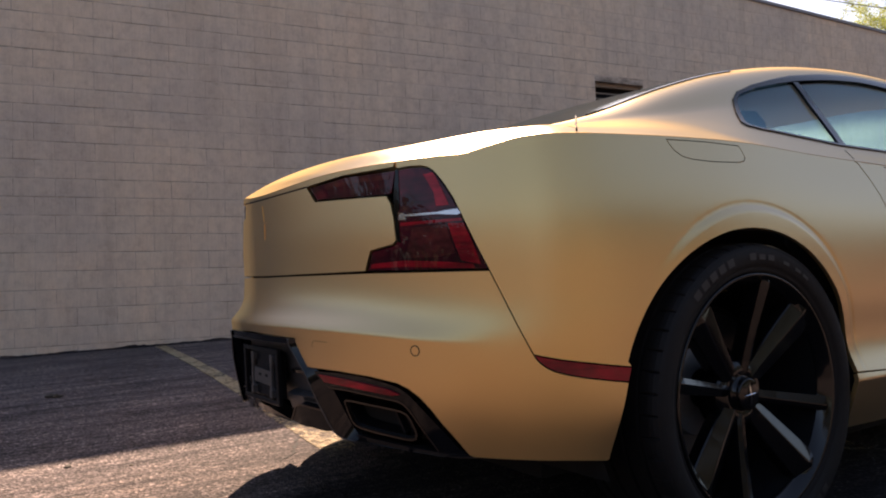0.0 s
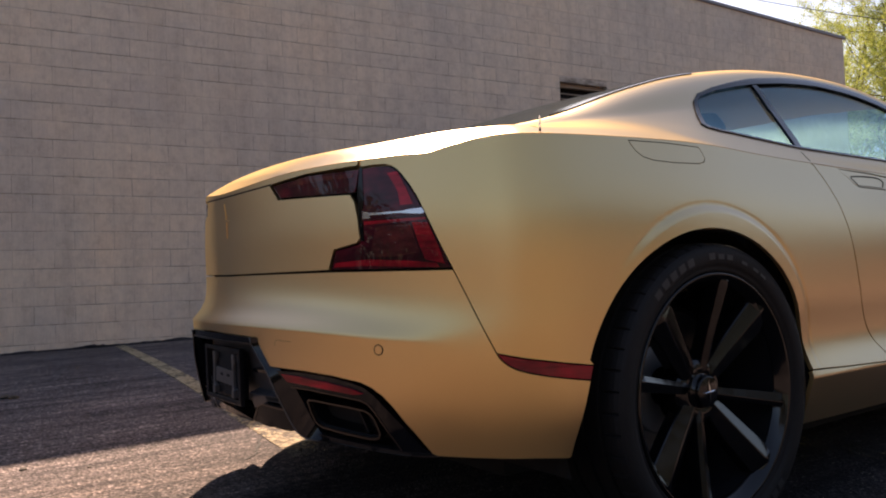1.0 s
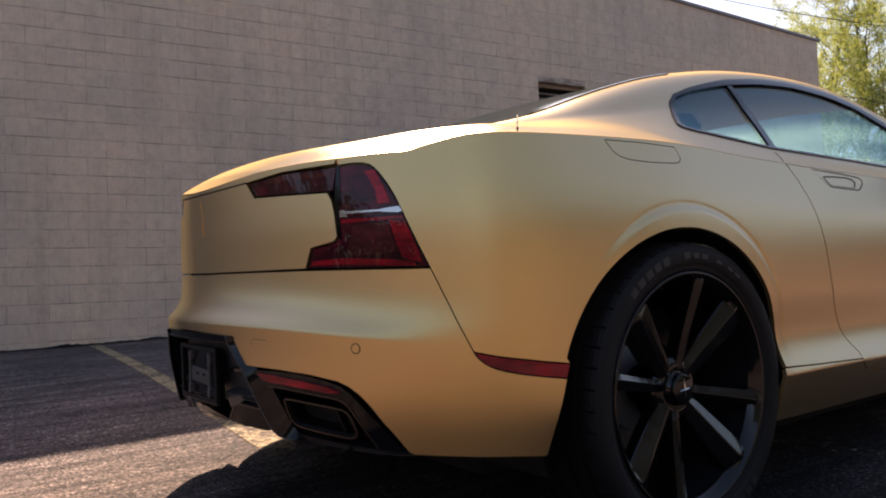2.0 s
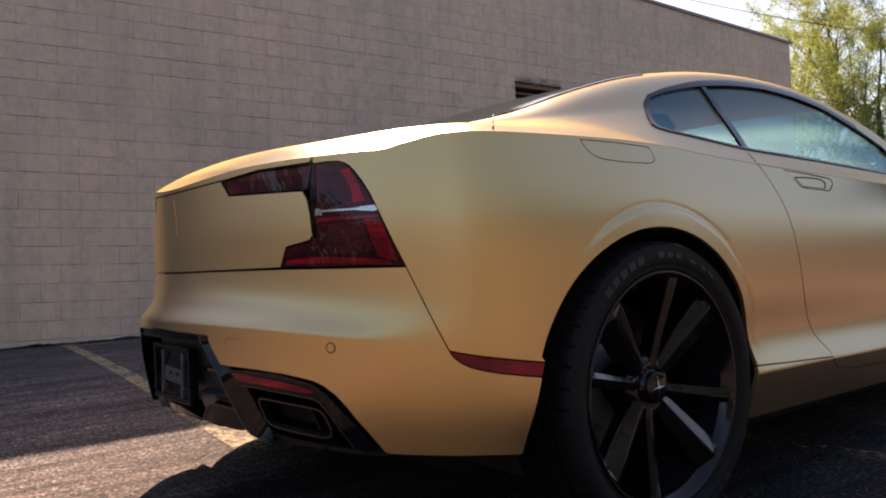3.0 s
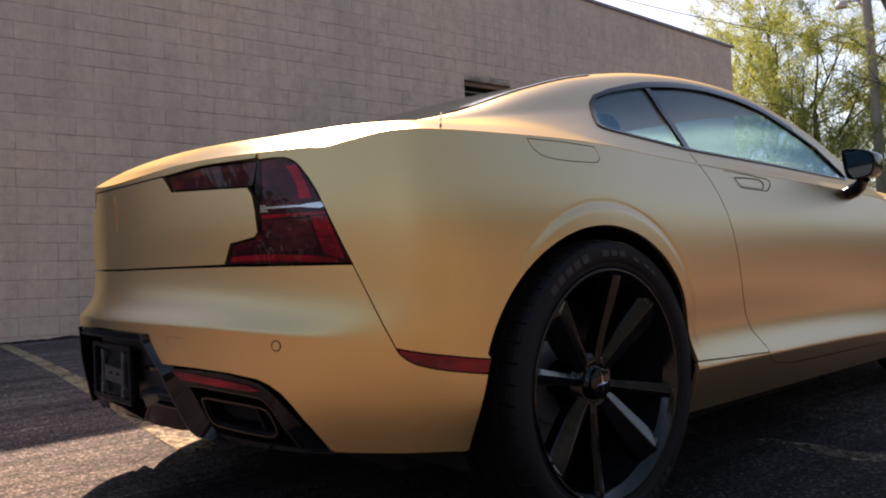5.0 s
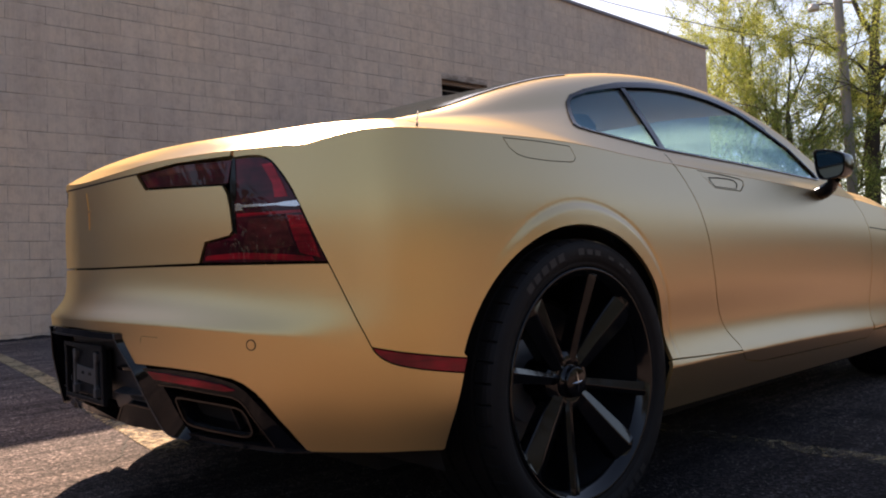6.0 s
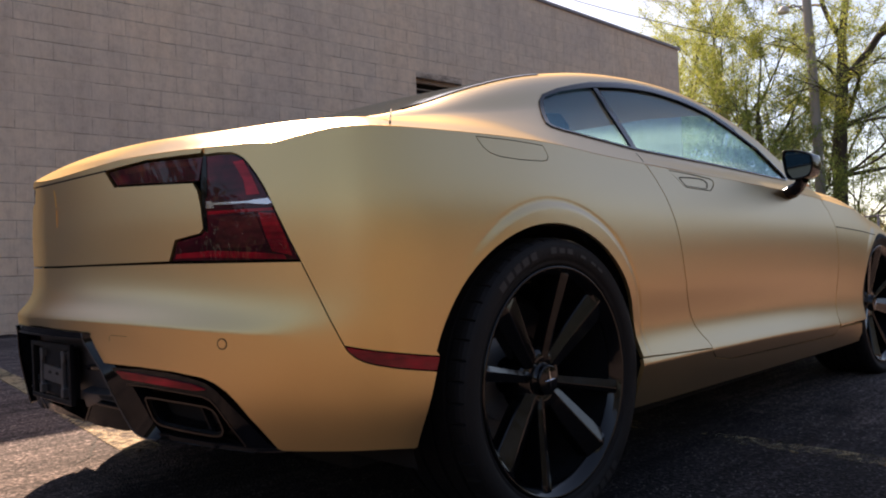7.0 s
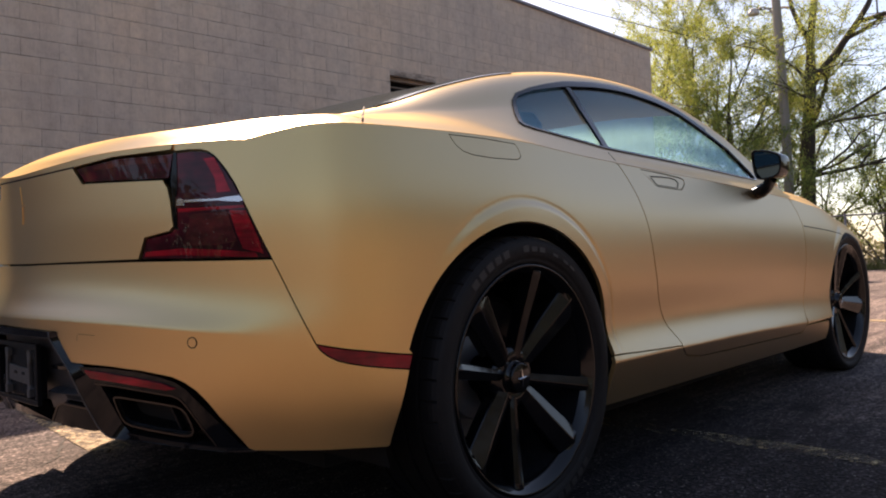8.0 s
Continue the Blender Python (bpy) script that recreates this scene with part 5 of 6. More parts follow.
    # shadow gap under the lip of the boot lid
    part("lip_gap", seam([(-.25, .9135), (-.15, .9075), (-.07, .904), (0, .903), (.07, .904), (.15, .9075), (.25, .9135)], flank_at, .004, .0006), DARK, CAR)
    # parking sensors, towing cap, star badge
    both("parking_sensor", panel(rounded(.630, .511, .019, .019, .0094, 8), flank_at, .006, gap=0, lift=.0012, fold=.004, smooth_edge=.003), GOLD)
    both("sensor_ring", panel(rounded(.630, .511, .0245, .0245, .0122, 8), flank_at, .006, holes=[rounded(.630, .511, .0200, .0200, .00995, 8)], gap=0, lift=.0004, fold=.003, smooth_edge=.003), DARK)
    part("towing_cap_seam", seam([(.306, .512), (.3075, .522), (.313, .527), (.365, .5245)], flank_at, .0008, .0002), BLACK_SATIN, CAR)
    star = []
    for i in range(4):
        a = math.pi / 2 * i
        for r, t in (((.048 if i % 2 else .026), a), (.0045, a + math.pi / 4)):
            star.append((r * math.cos(t), .838 + r * math.sin(t)))
    part("star_badge", panel(star, flank_at, .006, gap=0, lift=.002, fold=.002, smooth_edge=.003), GOLD, CAR, "gold four-pointed badge")


def door_handle():
    a, b = both("door_handle", panel([tuple(p) for p in shrink(HANDLE, .0012)], flank_at, .012, gap=0, lift=-.0008, fold=.01), GOLD, "flush body-coloured door handle")
    slot = [(2.262, .899), (2.330, .901), (2.398, .900), (2.432, .896), (2.448, .885), (2.432, .868)]
    both_in("handle_slot", seam(slot, flank_at, .0030, .0006), DARK, (a, b))
    both_in("handle_edge", seam([(2.262, .896), (2.288, .872), (2.36, .869), (2.428, .866)], flank_at, .0012, .0004), DARK, (a, b))


def cut_round(poly, turns=2):
    """A closed outline with its corners cut round."""
    for _ in range(turns):
        poly = [tuple((1 - f) * np.array(p) + f * np.array(q)) for p, q in zip(poly, poly[1:] + poly[:1]) for f in (.25, .75)]
    return poly


def door_mirror():
    """A wedge-shaped housing with a flat sloping top, its glass, and a thick arm from its foot to the door."""
    face = cut_round([(-.074, .030), (-.073, .064), (-.060, .069), (-.012, .064), (.030, .048), (.043, .036), (.043, -.018), (.026, -.045), (-.016, -.052), (-.050, -.053), (-.064, -.036)])
    n = len(face)
    rows = ((-.040, .88), (-.050, .90), (-.0525, .95), (-.050, .985), (-.043, 1.0), (.012, 1.0), (.045, .95), (.072, .80), (.090, .55), (.096, .25))
    vs = [((x + .012) * k - .012, y, (z - .004) * k + .004) for y, k in rows for x, z in face]
    fs = [(i * n + k, i * n + (k + 1) % n, (i + 1) * n + (k + 1) % n, (i + 1) * n + k) for i in range(len(rows) - 1) for k in range(n)]
    fs += [tuple(range(n)), tuple(range((len(rows) - 1) * n, len(rows) * n))[::-1]]
    shell = part("door_mirror", mesh_of(vs, fs), BLACK_GLOSS, CAR, "gloss black door mirror on a thick arm", pose(.975, 1.60, .968))
    mirror_glass = node_material("mirror_glass", (0.22, 0.25, 0.24), 0.01, 1.0)
    part("mirror_glass", prism([((x + .012) * .885 - .012, (z - .004) * .885 + .004) for x, z in face], -.0025, 0), mirror_glass, shell, "", pose(0, -.0425, 0, 3, 0, -4))
    rows = [((.82, 1.640, .862), .050, .026), ((.890, 1.625, .868), .050, .028), ((.925, 1.612, .880), .047, .029), ((.953, 1.604, .902), .043, .030), ((.970, 1.600, .935), .042, .032)]
    vs = [(x, y + w * math.cos(k * math.pi / 8), z + h * math.sin(k * math.pi / 8)) for (x, y, z), w, h in rows for k in range(16)]
    fs = [(i * 16 + k, i * 16 + (k + 1) % 16, (i + 1) * 16 + (k + 1) % 16, (i + 1) * 16 + k) for i in range(len(rows) - 1) for k in range(16)]
    arm = mesh_of(vs, fs)
    part("mirror_arm", arm, BLACK_SATIN, CAR)
    part("door_mirror", mirror(shell.data), None, CAR, "gloss black door mirror on a thick arm", pose(-.975, 1.60, .968))
    part("mirror_arm", mirror(arm), None, CAR)
    both("fender_seam", seam([(3.575, .731), (3.90, .712), (4.10, .697), (4.16, .688)], flank_at, .004), DARK)


tail_lamps()
side_markers()
tail_trim()
door_handle()
door_mirror()


# ---- car: wheels ----
def spoke_mesh(angle, tip, root, sweep, lip, fall, power, ridge):
    """A spoke with two facets falling away from a ridge, its end bevelled down to the rim; tip and root are half widths."""
    rows = []
    for t in (0, .12, .28, .45, .62, .78, .90, .955, 1.0):
        r = .048 + t * .236
        w = root + (tip - root) * min(1, t / .9) ** power
        x = lip - .053 + .049 * t ** 1.15
        if t > .93:
            x -= .007 * (t - .93) / .07
        f = fall * w / tip * (1 if t < .93 else .6)
        c = sweep * math.sin(t * math.pi * .5)
        k = c + w * ridge
        rows.append([(x - .042, c - w * 1.04, r), (x - f - .004, c - w, r), (x - f - .0008, c - w * .95, r), (x - .0006, k - w * .05, r), (x - .0006, k + w * .05, r), (x - f - .0008, c + w * .95, r), (x - f - .004, c + w, r), (x - .042, c + w * 1.04, r)])
    ca, sa = math.cos(angle), math.sin(angle)
    vs = [(x, r * ca - c * sa, r * sa + c * ca) for row in rows for x, c, r in row]
    m = 8
    fs = [(i * m + j, i * m + j + 1, (i + 1) * m + j + 1, (i + 1) * m + j) for i in range(len(rows) - 1) for j in range(m - 1)]
    fs.append(tuple(range((len(rows) - 1) * m, len(rows) * m)))
    return vs, fs


def wheel(y, z, lip, radius, width, label, turn=0.0):
    """One wheel with its tyre, rim, spokes, hub, brake disc and caliper, on the right side."""
    hub = new("wheel")
    hub.parent = CAR
    hub.matrix_basis = Matrix.Translation((0, y, z))
    hub["label"] = label
    rim_r = .2885
    n = 144
    w = width
    side = [(rim_r - .004, lip - .022), (rim_r + .006, lip - .004), (rim_r + .011, lip + .001), (rim_r + .015, lip - .002), (rim_r + .019, lip + .003), (rim_r + .032, lip + .007), (rim_r + .048, lip + .008), (radius - .013, lip + .005), (radius - .007, lip + .000)]
    tyre = part("tyre", mesh_of(*lathe(side, 120)), RUBBER, hub, "black low-profile tyre with a sculpted sidewall")
    prof = [(radius - .013, lip + .005), (radius - .007, lip + .0), (radius - .002, lip - .010), (radius, lip - .022)]
    for g in (.050, .105, .165, .225):
        if g < w - .03:
            prof += [(radius, lip - g + .006), (radius - .008, lip - g + .005), (radius - .008, lip - g - .005), (radius, lip - g - .006)]
    prof += [(radius - .004, lip - w + .02), (radius - .02, lip - w), (rim_r, lip - w + .01)]
    notch = lambda i, k: .005 if i in (1, 2, 3, 4) and k % 15 == 0 else 0
    part("tread", mesh_of(*lathe(prof, 720, notch), smooth=False), RUBBER, tyre)
    # worn-looking raised bars on the sidewall
    for a0, count, size in ((105.5, 5, 1.15), (91.5, 1, 1.0), (79.5, 2, .8), (69, 1, .5), (54.5, 2, .5), (284, 5, 1.15), (262, 2, .8)):
        for i in range(count):
            vs, fs = [], []
            a1 = radians(a0 + turn + i * 5.9)
            for k, t in enumerate(np.linspace(0, radians(4.0), 4)):
                for r, x in ((rim_r + .034, lip + .0065), (rim_r + .034, lip + .0087), (rim_r + .034 + .016 * size, lip + .0082), (rim_r + .034 + .016 * size, lip + .006)):
                    vs.append((x, r * math.cos(a1 + t), r * math.sin(a1 + t)))
                if k:
                    b = len(vs) - 8
                    fs += [(b + j, b + j + 1, b + j + 5, b + j + 4) for j in range(3)]
            part("sidewall_bar", mesh_of(vs, fs, False), RUBBER_PALE, tyre)
    rim = part("rim", mesh_of(*lathe([(rim_r + .004, lip - .012), (rim_r + .003, lip - .002), (rim_r - .001, lip), (rim_r - .006, lip - .003), (rim_r - .012, lip - .012), (rim_r - .024, lip - .020), (rim_r - .027, lip - .034)], 120)), WHEEL_BLACK, hub, "gloss black alloy rim")
    part("barrel", mesh_of(*lathe([(rim_r - .027, lip - .034), (rim_r - .030, lip - .06), (rim_r - .04, lip - .15), (rim_r - .03, lip - .25)], 96)), BLACK_SATIN, rim)
    for i in range(4):
        part("spoke", mesh_of(*spoke_mesh(radians(42 + 90 * i + turn), .047, .024, .0, lip, .013, .75, .15), smooth=False), WHEEL_BLACK, rim)
        part("spoke", mesh_of(*spoke_mesh(radians(-11.5 + 90 * i + turn), .019, .014, .0, lip, .006, 1.0, -.25), smooth=False), WHEEL_BLACK, rim)
    part("hub_face", mesh_of(*lathe([(.090, lip - .12), (.086, lip - .072), (.076, lip - .060), (.062, lip - .056), (.052, lip - .055), (.045, lip - .059), (.0395, lip - .059), (.039, lip - .041), (.0375, lip - .0378), (.035, lip - .0368), (.0, lip - .0360)], 48)), WHEEL_BLACK, rim)
    star = []
    for i in range(4):
        a = math.pi / 2 * i + radians(turn + 4)
        for r, t, h in (((.030 if i % 2 else .024), a, .001), (.0032, a + math.pi / 4, .0015)):
            star.append((lip - .0335 - (r * 6) ** 2 * .06 + h, r * math.cos(t), r * math.sin(t)))
    star.append((lip - .030, 0, 0))
    part("star_badge", mesh_of(star, [(i, (i + 1) % 8, 8) for i in range(8)], False), CHROME, rim, "bright four-pointed hub badge")
    part("brake_disc", mesh_of(*lathe([(.07, lip - .20), (.085, lip - .20), (.09, lip - .205), (.180, lip - .205), (.182, lip - .207), (.182, lip - .235), (.09, lip - .235)], 72)), STEEL, hub, "bare steel brake disc")
    part("disc_bell", mesh_of(*lathe([(.122, lip - .215), (.122, lip - .180), (.119, lip - .176), (.055, lip - .175), (.05, lip - .178)], 64)), STEEL, hub, "grey brake disc bell")
    part("brake_shield", mesh_of(*lathe([(.0, lip - .245), (.235, lip - .245), (.24, lip - .25), (.24, lip - .255), (.0, lip - .255)], 48)), DARK, hub)
    vs, fs = [], []
    for k, t in enumerate(np.linspace(radians(38), radians(118), 14)):
        for r, x in ((.115, lip - .18), (.125, lip - .155), (.195, lip - .150), (.212, lip - .16), (.212, lip - .25), (.115, lip - .25)):
            vs.append((x, r * math.cos(t), r * math.sin(t)))
        if k:
            b = len(vs) - 12
            fs += [(b + j, b + (j + 1) % 6, b + 6 + (j + 1) % 6, b + 6 + j) for j in range(6)]
    fs += [tuple(range(6)), tuple(range(len(vs) - 6, len(vs)))[::-1]]
    part("caliper", mesh_of(vs, fs, False), BLACK_SATIN, hub, "dark brake caliper")
    for a, r in ((58, .226),):
        t = radians(a)
        bm = box(-.012, .012, -.012, .012, -.007, .007, .003)
        bmesh.ops.transform(bm, matrix=Matrix.Translation((lip - .115, r * math.cos(t), r * math.sin(t))) @ Matrix.Rotation(t, 4, "X"), verts=bm.verts)
        part("brake_clip", mesh_bm(bm), CALIPER, hub)
    return hub


def wheels():
    right = [wheel(0, .352, .943, .3635, .285, "rear wheel with gloss black spokes"), wheel(2.742, .347, .903, .350, .265, "front wheel with gloss black spokes", 39)]
    for w in right:
        c = new("wheel")
        c.parent = CAR
        c.matrix_basis = w.matrix_basis
        c["label"] = w["label"]
        for o in w.children:
            q = part(o.name.split(".")[0], mirror(o.data), None, c)
            for p in o.children:
                part(p.name.split(".")[0], mirror(p.data), None, q)


wheels()


# ---- car: cabin fittings seen through the glass ----
def blob(rows, n=20):
    """A closed soft form from rings: (centre, half width x, half depth y), stacked."""
    vs, fs = [], []
    for (x, y, z), a, b in rows:
        for k in range(n):
            t = 2 * math.pi * k / n
            c, s = math.cos(t), math.sin(t)
            q = (abs(c) ** 3 + abs(s) ** 3) ** (-1 / 3)
            vs.append((x + a * c * q, y + b * s * q, z))
    for i in range(len(rows) - 1):
        for k in range(n):
            j = (k + 1) % n
            fs.append((i * n + k, i * n + j, (i + 1) * n + j, (i + 1) * n + k))
    fs += [tuple(range(n))[::-1], tuple(range((len(rows) - 1) * n, len(rows) * n))]
    return vs, fs


def seat(x):
    s = part("front_seat", mesh_of(*blob([((x, 1.05, .38), .23, .26), ((x, 1.05, .50), .25, .28), ((x, 1.05, .55), .22, .25)])), LEATHER, CAR, "dark leather front seat")
    part("backrest", mesh_of(*blob([((x, .86, .52), .22, .07), ((x, .80, .70), .25, .075), ((x, .74, .88), .23, .065), ((x, .70, .99), .17, .05), ((x, .69, 1.01), .12, .03)])), LEATHER, s)
    part("headrest", mesh_of(*blob([((x, .69, 1.02), .10, .035), ((x, .685, 1.05), .135, .05), ((x, .675, 1.12), .135, .05), ((x, .67, 1.16), .11, .035), ((x, .67, 1.17), .06, .02)])), LEATHER, s)


for x in (-.37, .37):
    seat(x)
part("dashboard", mesh_of(*join(raw(box(-.70, .70, 1.72, 2.2, .62, .86, .05, 3)), raw(box(-.66, .66, 1.9, 2.25, .5, .70, .05, 2)))), LEATHER, CAR)
vs, fs = [], []
for i in range(36):
    a = 2 * math.pi * i / 36
    for k in range(8):
        b = 2 * math.pi * k / 8
        r = .175 + .015 * math.cos(b)
        p = Matrix.Rotation(radians(-25), 3, "X") @ Vector((r * math.cos(a), .015 * math.sin(b), r * math.sin(a)))
        vs.append((-.37 + p.x, 1.58 + p.y, .82 + p.z))
    fs += [(i * 8 + k, i * 8 + (k + 1) % 8, ((i + 1) % 36) * 8 + (k + 1) % 8, ((i + 1) % 36) * 8 + k) for k in range(8)]
part("steering_wheel", mesh_of(vs, fs), LEATHER, CAR)
part("rear_shelf", mesh_of(*raw(box(-.70, .70, -.35, .42, .80, .93, .03, 2))), LEATHER, CAR)
for s in (-1, 1):
    x = sorted((s * .70, s * .83))
    part("door_trim", mesh_of(*raw(box(*x, .45, 1.95, .36, .90, .03, 2))), LEATHER, CAR)


# ---- trees, pole, fence behind the lot ----
def leaves_mesh(points, size, rnd, per=1, spread=.06):
    """Small bent leaves scattered round points, one island each."""
    P = np.repeat(np.array(points), per, 0)
    n = len(P)
    g = np.random.default_rng(rnd)
    P = P + g.normal(0, spread, P.shape)
    a = g.normal(size=(n, 3))
    a /= np.linalg.norm(a, axis=1)[:, None]
    b = np.cross(a, g.normal(size=(n, 3)))
    b /= np.linalg.norm(b, axis=1)[:, None]
    s = (size * g.uniform(.6, 1.3, n))[:, None]
    c = np.cross(a, b) * s * .15
    V = np.stack([P - a * s, P - b * s * .45 + c, P + a * s, P + b * s * .45 + c], 1).reshape(-1, 3)
    me = bpy.data.meshes.new("crown")
    idx = np.arange(n)[:, None] * 4
    F = np.concatenate([idx + [0, 1, 2], idx + [0, 2, 3]], 1).reshape(-1, 3)
    me.vertices.add(len(V))
    me.vertices.foreach_set("co", V.astype(np.float32).ravel())
    me.loops.add(F.size)
    me.loops.foreach_set("vertex_index", F.astype(np.int32).ravel())
    me.polygons.add(len(F))
    me.polygons.foreach_set("loop_start", np.arange(0, F.size, 3, dtype=np.int32))
    me.polygons.foreach_set("loop_total", np.full(len(F), 3, dtype=np.int32))
    me.update()
    me.validate()
    return me


def grow(start, way, length, radius, depth, rnd, tubes, tips, droop=0.0, spread=.6):
    """Limbs by repeated forking; tips collects twig points for the leaves."""
    pts, p, d = [Vector(start)], Vector(start), Vector(way).normalized()
    n = 6
    for i in range(n):
        d = (d + Vector((rnd.uniform(-.16, .16), rnd.uniform(-.16, .16), rnd.uniform(-.10, .14) - droop))).normalized()
        p = p + d * length / n
        pts.append(p.copy())
        if depth <= 1:
            tips.append(tuple(p))
            tips.append(tuple(p - d * length / n * .5))
    radii = [max(.006, radius * (1 - .5 * i / n)) for i in range(n + 1)]
    tubes.append(tube(pts, radii, 7 if depth > 2 else 5 if depth > 1 else 4))
    if depth <= 0:
        return
    for k in range(rnd.choice((2, 3, 3)) if depth > 1 else 3):
        t = rnd.randint(3, n)
        q = pts[t]
        side = Vector((rnd.uniform(-1, 1), rnd.uniform(-1, 1), rnd.uniform(-.3, .7))).normalized()
        grow(q, d * (1 - spread) + side * spread, length * rnd.uniform(.6, .82), radii[t] * .72, depth - 1, rnd, tubes, tips, droop, spread)


def tree(name, base, trunk, limbs, leaf, size, per, seed, label, depth=3, droop=0.0):
    """A tree at base: a trunk along points and limbs (point index, way, length, radius) that fork out."""
    t = thing(name, label, "tree", Matrix.Translation(base))
    rnd = random.Random(seed)
    tubes, tips = [tube([p for p, _ in trunk], [r for _, r in trunk], 12)], []
    for i, way, length, radius in limbs:
        grow(trunk[i][0], way, length, radius, depth, rnd, tubes, tips, droop)
    part("trunk", mesh_of(*join(*tubes)), BARK, t)
    part("crown", leaves_mesh(tips, size, seed, per, .085), leaf, t)
    return t


def g0(x, y):
    return (x, y, float(ground_z(x, y)) - .05)


def planting():
    # big forked tree behind the pole
    tree("tree", g0(-6.7, 25.2), [((0, 0, 0), .30), ((.05, 0, 1.4), .25), ((.10, .05, 3.0), .22), ((.18, .05, 4.6), .21), ((.30, .1, 6.0), .18), ((.36, .1, 7.4), .13), ((.6, .1, 9.2), .09), ((.5, .1, 11.5), .05)],
         [(4, (.75, .1, .66), 3.4, .15), (3, (.9, .2, .25), 2.8, .065), (2, (1, .2, .15), 3.0, .07), (5, (-.5, .2, .8), 2.8, .10), (4, (-.6, -.2, .8), 2.2, .05), (6, (.5, .3, .9), 2.6, .08), (6, (-.4, -.2, .9), 2.6, .08), (3, (.7, -.5, .5), 2.6, .09), (2, (.6, .6, .5), 2.6, .05), (3, (.95, -.1, .1), 2.6, .055), (2, (.9, -.3, .35), 2.4, .05)],
         LEAF_G, .034, 4, 11, "tall bare-limbed tree with thin spring leaves", 3)
    # willowy trees with yellow-green young leaves between the building and the pole
    spots = ((-10.4, 24.6, 9.2, 21, LEAF_Y), (-8.6, 23.8, 8.6, 22, LEAF_Y), (-12.5, 26.5, 9.8, 23, LEAF_Y), (-7.4, 27.5, 7.6, 24, LEAF_Y), (-14.5, 29.5, 9.0, 27, LEAF_Y))
    for x, y, h, seed, leaf in spots:
        tree("tree", g0(x, y), [((0, 0, 0), .16), ((.05, 0, h * .12), .14), ((.0, .05, h * .25), .12), ((.1, .05, h * .4), .09), ((.08, 0, h * .6), .06)],
             [(1, (.6, .3, .8), h * .36, .06), (1, (-.6, -.2, .8), h * .36, .06), (2, (.1, -.6, .9), h * .36, .06), (2, (-.3, .6, .9), h * .36, .06), (3, (.5, -.1, .95), h * .34, .05), (3, (-.45, .1, .95), h * .34, .05), (4, (.1, .1, 1), h * .30, .045), (4, (.35, -.2, .9), h * .26, .04)],
             leaf, .034, 12, seed, "slender tree with yellow-green spring leaves", 3)
    # green growth low down
    for x, y, h, seed in ((-8.2, 22.2, 6.0, 31), (-7.3, 22.4, 5.6, 38), (-9.4, 22.4, 5.2, 39), (-8.0, 23.4, 6.2, 48), (-4.7, 26.4, 4.6, 33), (-10.4, 23.0, 4.6, 34), (-3.2, 25.5, 4.2, 35), (-1.2, 24.5, 4.0, 36), (1.2, 25.5, 3.6, 37), (-9.2, 27.2, 6.4, 41), (-7.0, 28.0, 6.6, 42), (-5.0, 27.4, 5.8, 43), (-11.2, 27.2, 6.4, 44), (-3.0, 28.2, 5.2, 45), (-.8, 28.0, 4.8, 46)):
        tree("bush", g0(x, y), [((0, 0, 0), .06), ((.02, 0, h * .15), .05), ((.05, .02, h * .35), .04)],
             [(0, (.7, .2, .7), h * .42, .03), (0, (-.7, .1, .7), h * .42, .03), (1, (.1, .7, .8), h * .4, .03), (1, (.1, -.7, .8), h * .4, .03), (2, (.3, .1, 1), h * .4, .03), (2, (-.4, -.1, 1), h * .4, .03)],
             LEAF_G, .036, 11, seed, "tall loose shrub with green leaves", 2)


planting()


def light_pole():
    b = g0(-6.42, 23.0)
    t = thing("utility_pole", "weathered wooden utility pole with a lamp on an arm", "pole", Matrix.Translation(b))
    part("pole", mesh_of(*tube([(0, 0, 0), (-.02, 0, 3), (-.06, 0, 6), (-.16, 0, 9.2), (-.25, 0, 11.5)], [.15, .145, .135, .125, .115], 16)), POLE, t)
    part("lamp_arm", mesh_of(*tube([(-.10, 0, 7.6), (-.3, -.02, 8.0), (-.5, -.05, 8.15), (-.7, -.08, 8.12)], .022, 8)), COPING, t)
    part("lamp_head", mesh_of(*lathe([(.02, .12), (.10, .10), (.15, .02), (.17, -.06), (.15, -.10), (.0, -.11)], 24)), LAMP_GREY, t, "pale grey lamp head", pose(-.78, -.1, 8.05, 0, -90, 0))
    return t


light_pole()


def wires():
    for name, a, c, sag in (("overhead_wire", (-16.0, 20.2, 11.3), (-6.35, 23.0, 6.9), .25), ("overhead_wire", (-6.3, 23.0, 8.9), (12, 26, 9.3), .5)):
        a, c = Vector(a), Vector(c)
        pts = [a.lerp(c, t) - Vector((0, 0, sag * 4 * t * (1 - t))) for t in np.linspace(0, 1, 24)]
        solid(name, mesh_of(*tube(pts, .013, 6)), WIRE, "thin dark overhead wire", "wire")


wires()


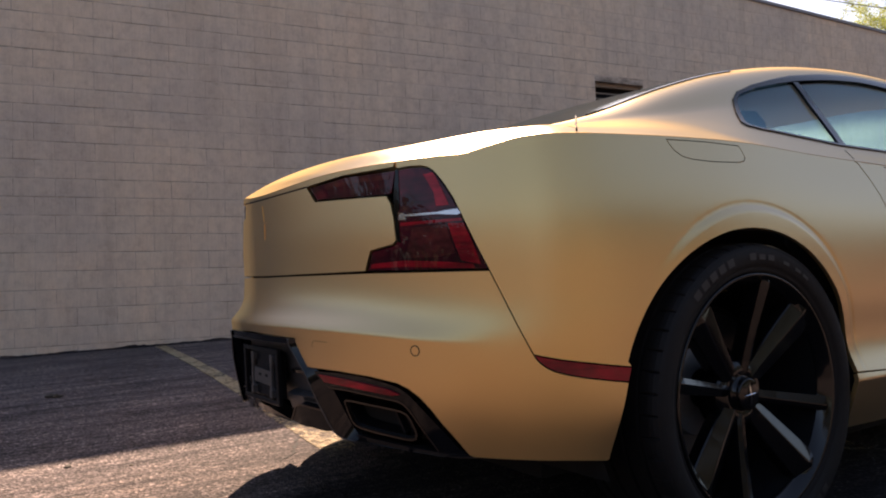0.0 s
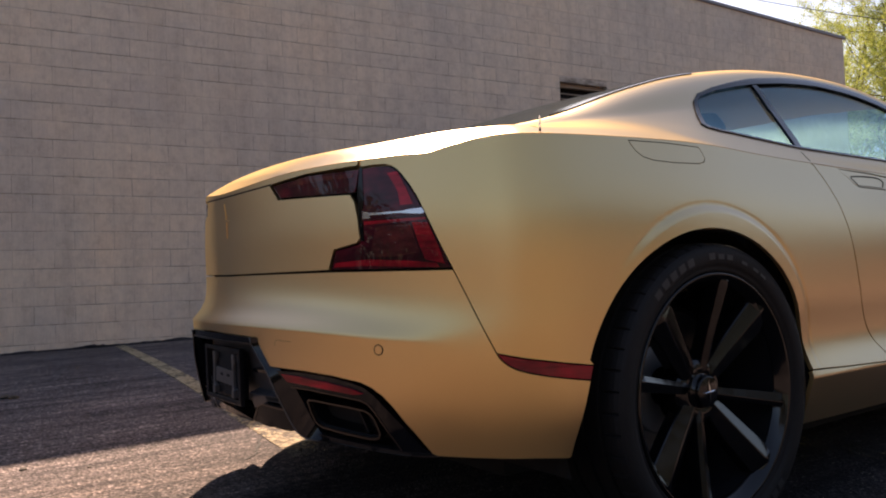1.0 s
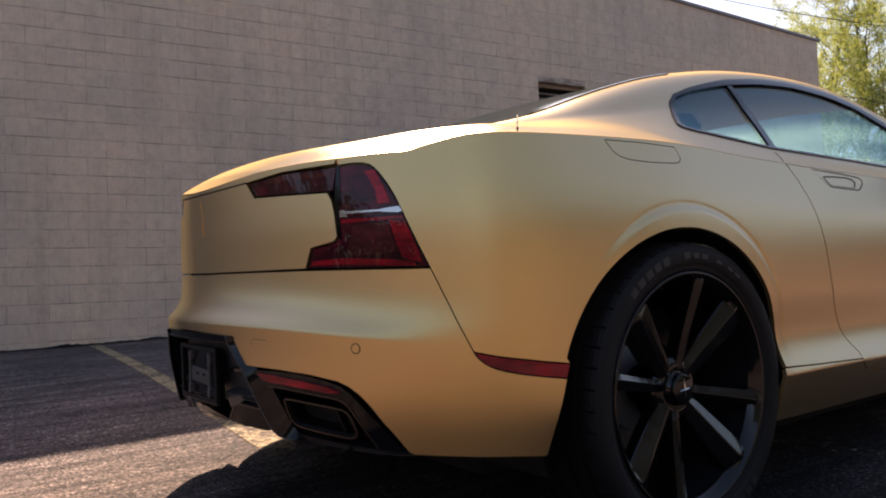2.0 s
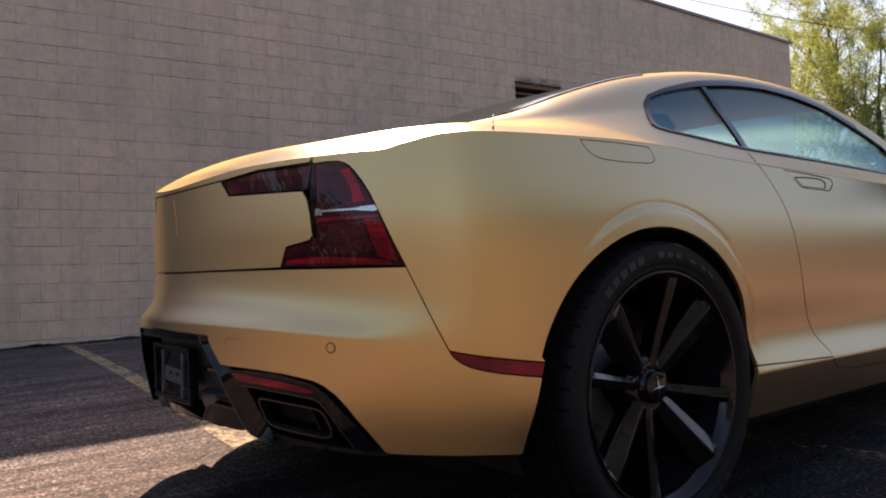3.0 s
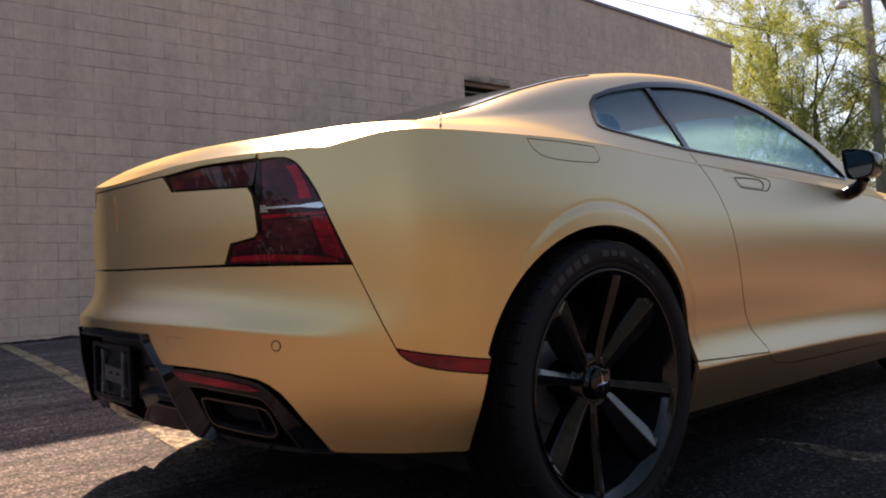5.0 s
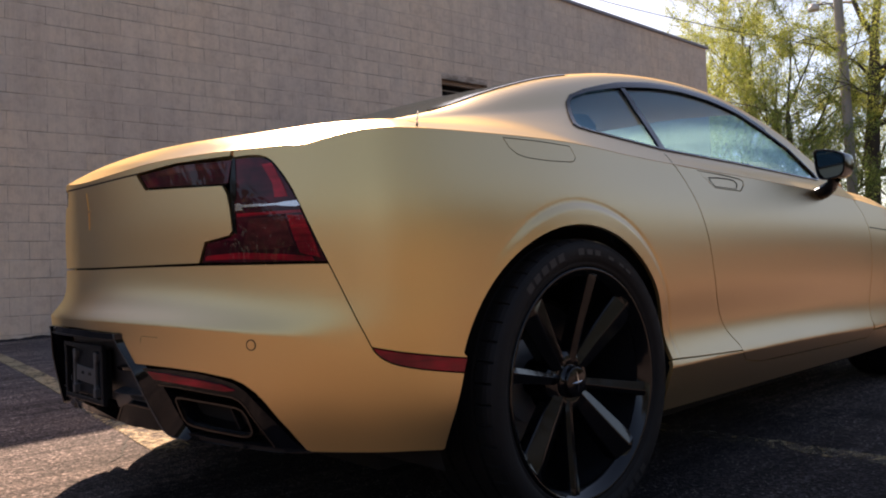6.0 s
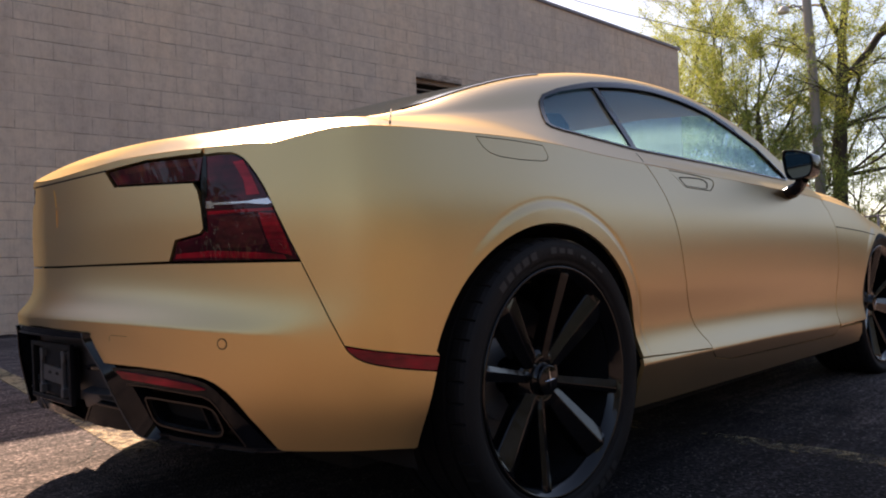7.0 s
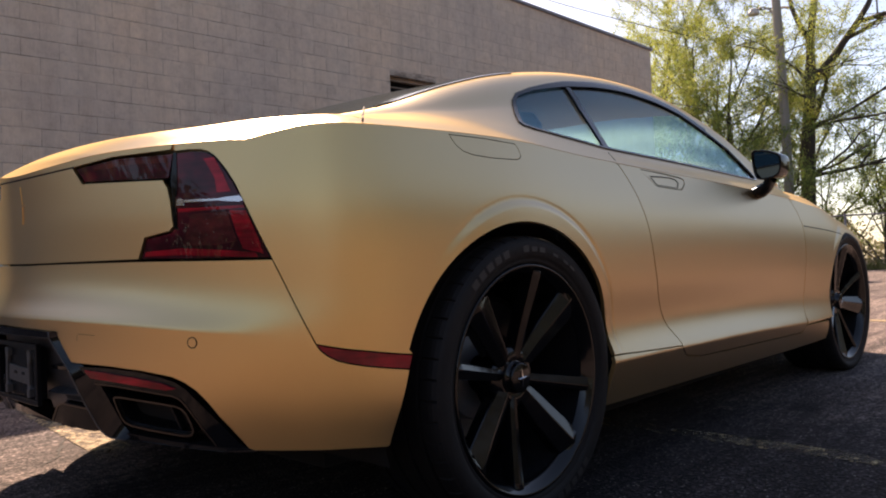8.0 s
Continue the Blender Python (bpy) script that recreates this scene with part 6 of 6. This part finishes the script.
def fence():
    f = thing("chain_link_fence", "grey chain-link fence with a top rail behind the lot", "fence")
    y0 = 20.5
    xs = np.arange(-9.0, 10.1, 2.4)
    top = 1.45
    post = mesh_of(*tube([(0, 0, -.1), (0, 0, top + .05)], .03, 10))
    post.materials.append(COPING)
    for x in xs:
        part("post", post, None, f, "", Matrix.Translation((x, y0, g0(x, y0)[2])))
    part("top_rail", mesh_of(*tube([(x, y0, g0(x, y0)[2] + top) for x in xs], .024, 8)), COPING, f)
    cells = []
    for x in np.arange(-3.5, 9.5, .085):
        for s in (1, -1):
            z0 = g0(x, y0)[2]
            cells.append(tube([(x, y0 + .002 * s, z0 + .05), (x + s * .7, y0 + .002 * s, z0 + top)], .0022, 3))
    mesh = part("mesh_wire", mesh_of(*join(*cells), smooth=False), COPING, f)
    mesh["kind"] = "stuff"


fence()


def verge():
    g = np.random.default_rng(8)
    n = 9000
    x, y = g.uniform(-12, 10, n), 19.0 + np.abs(g.normal(0, 1.6, n))
    z = ground_z(x, y)
    h = g.uniform(.08, .35, n)
    w = g.uniform(.01, .02, n)
    a = g.uniform(0, math.pi, n)
    lean = g.normal(0, .08, (n, 2))
    V = np.stack([np.stack([x - w * np.cos(a), y - w * np.sin(a), z], -1), np.stack([x + w * np.cos(a), y + w * np.sin(a), z], -1), np.stack([x + lean[:, 0], y + lean[:, 1], z + h], -1)], 1).reshape(-1, 3)
    solid("grass", mesh_of(V, np.arange(3 * n).reshape(-1, 3), False), GRASS, "rough grass and weeds along the fence", "grass", kind="stuff")


verge()


def far_woods():
    """Unseen leafy woods added round the lot's open sides, a dark rim to reflect."""
    g = np.random.default_rng(17)
    n = 28000
    a = np.radians(g.uniform(-150, 97, n))
    r = g.uniform(42, 56, n)
    # height by bearing is set to darken reflections in the car's flank
    top = 8.0 + 9.0 * smooth(math.radians(-48), math.radians(-22), a) - 12.0 * smooth(math.radians(40), math.radians(60), a) + 2.0 * np.sin(a * 9) + 1.6 * np.sin(a * 23 + 1) + 1.0 * np.sin(a * 51)
    z = top * g.uniform(0, 1, n) ** .8
    P = np.stack([r * np.cos(a), r * np.sin(a), z - .3], -1)
    solid("far_woods", leaves_mesh(P, .8, 18, 1, 1.3), LEAF_FAR, "dense green woods added out of view for reflections on the car", "woods", kind="stuff")
    n = 5000
    a = np.radians(g.uniform(97, 112, n))
    r = g.uniform(46, 54, n)
    z = (3.0 + .9 * np.sin(a * 31) + .5 * np.sin(a * 77)) * g.uniform(0, 1, n)
    P = np.stack([r * np.cos(a), r * np.sin(a), z - .3], -1)
    solid("far_hedge", leaves_mesh(P, .16, 19, 1, .25), LEAF_FAR, "low green hedge far behind the fence", "hedge", kind="stuff")


far_woods()
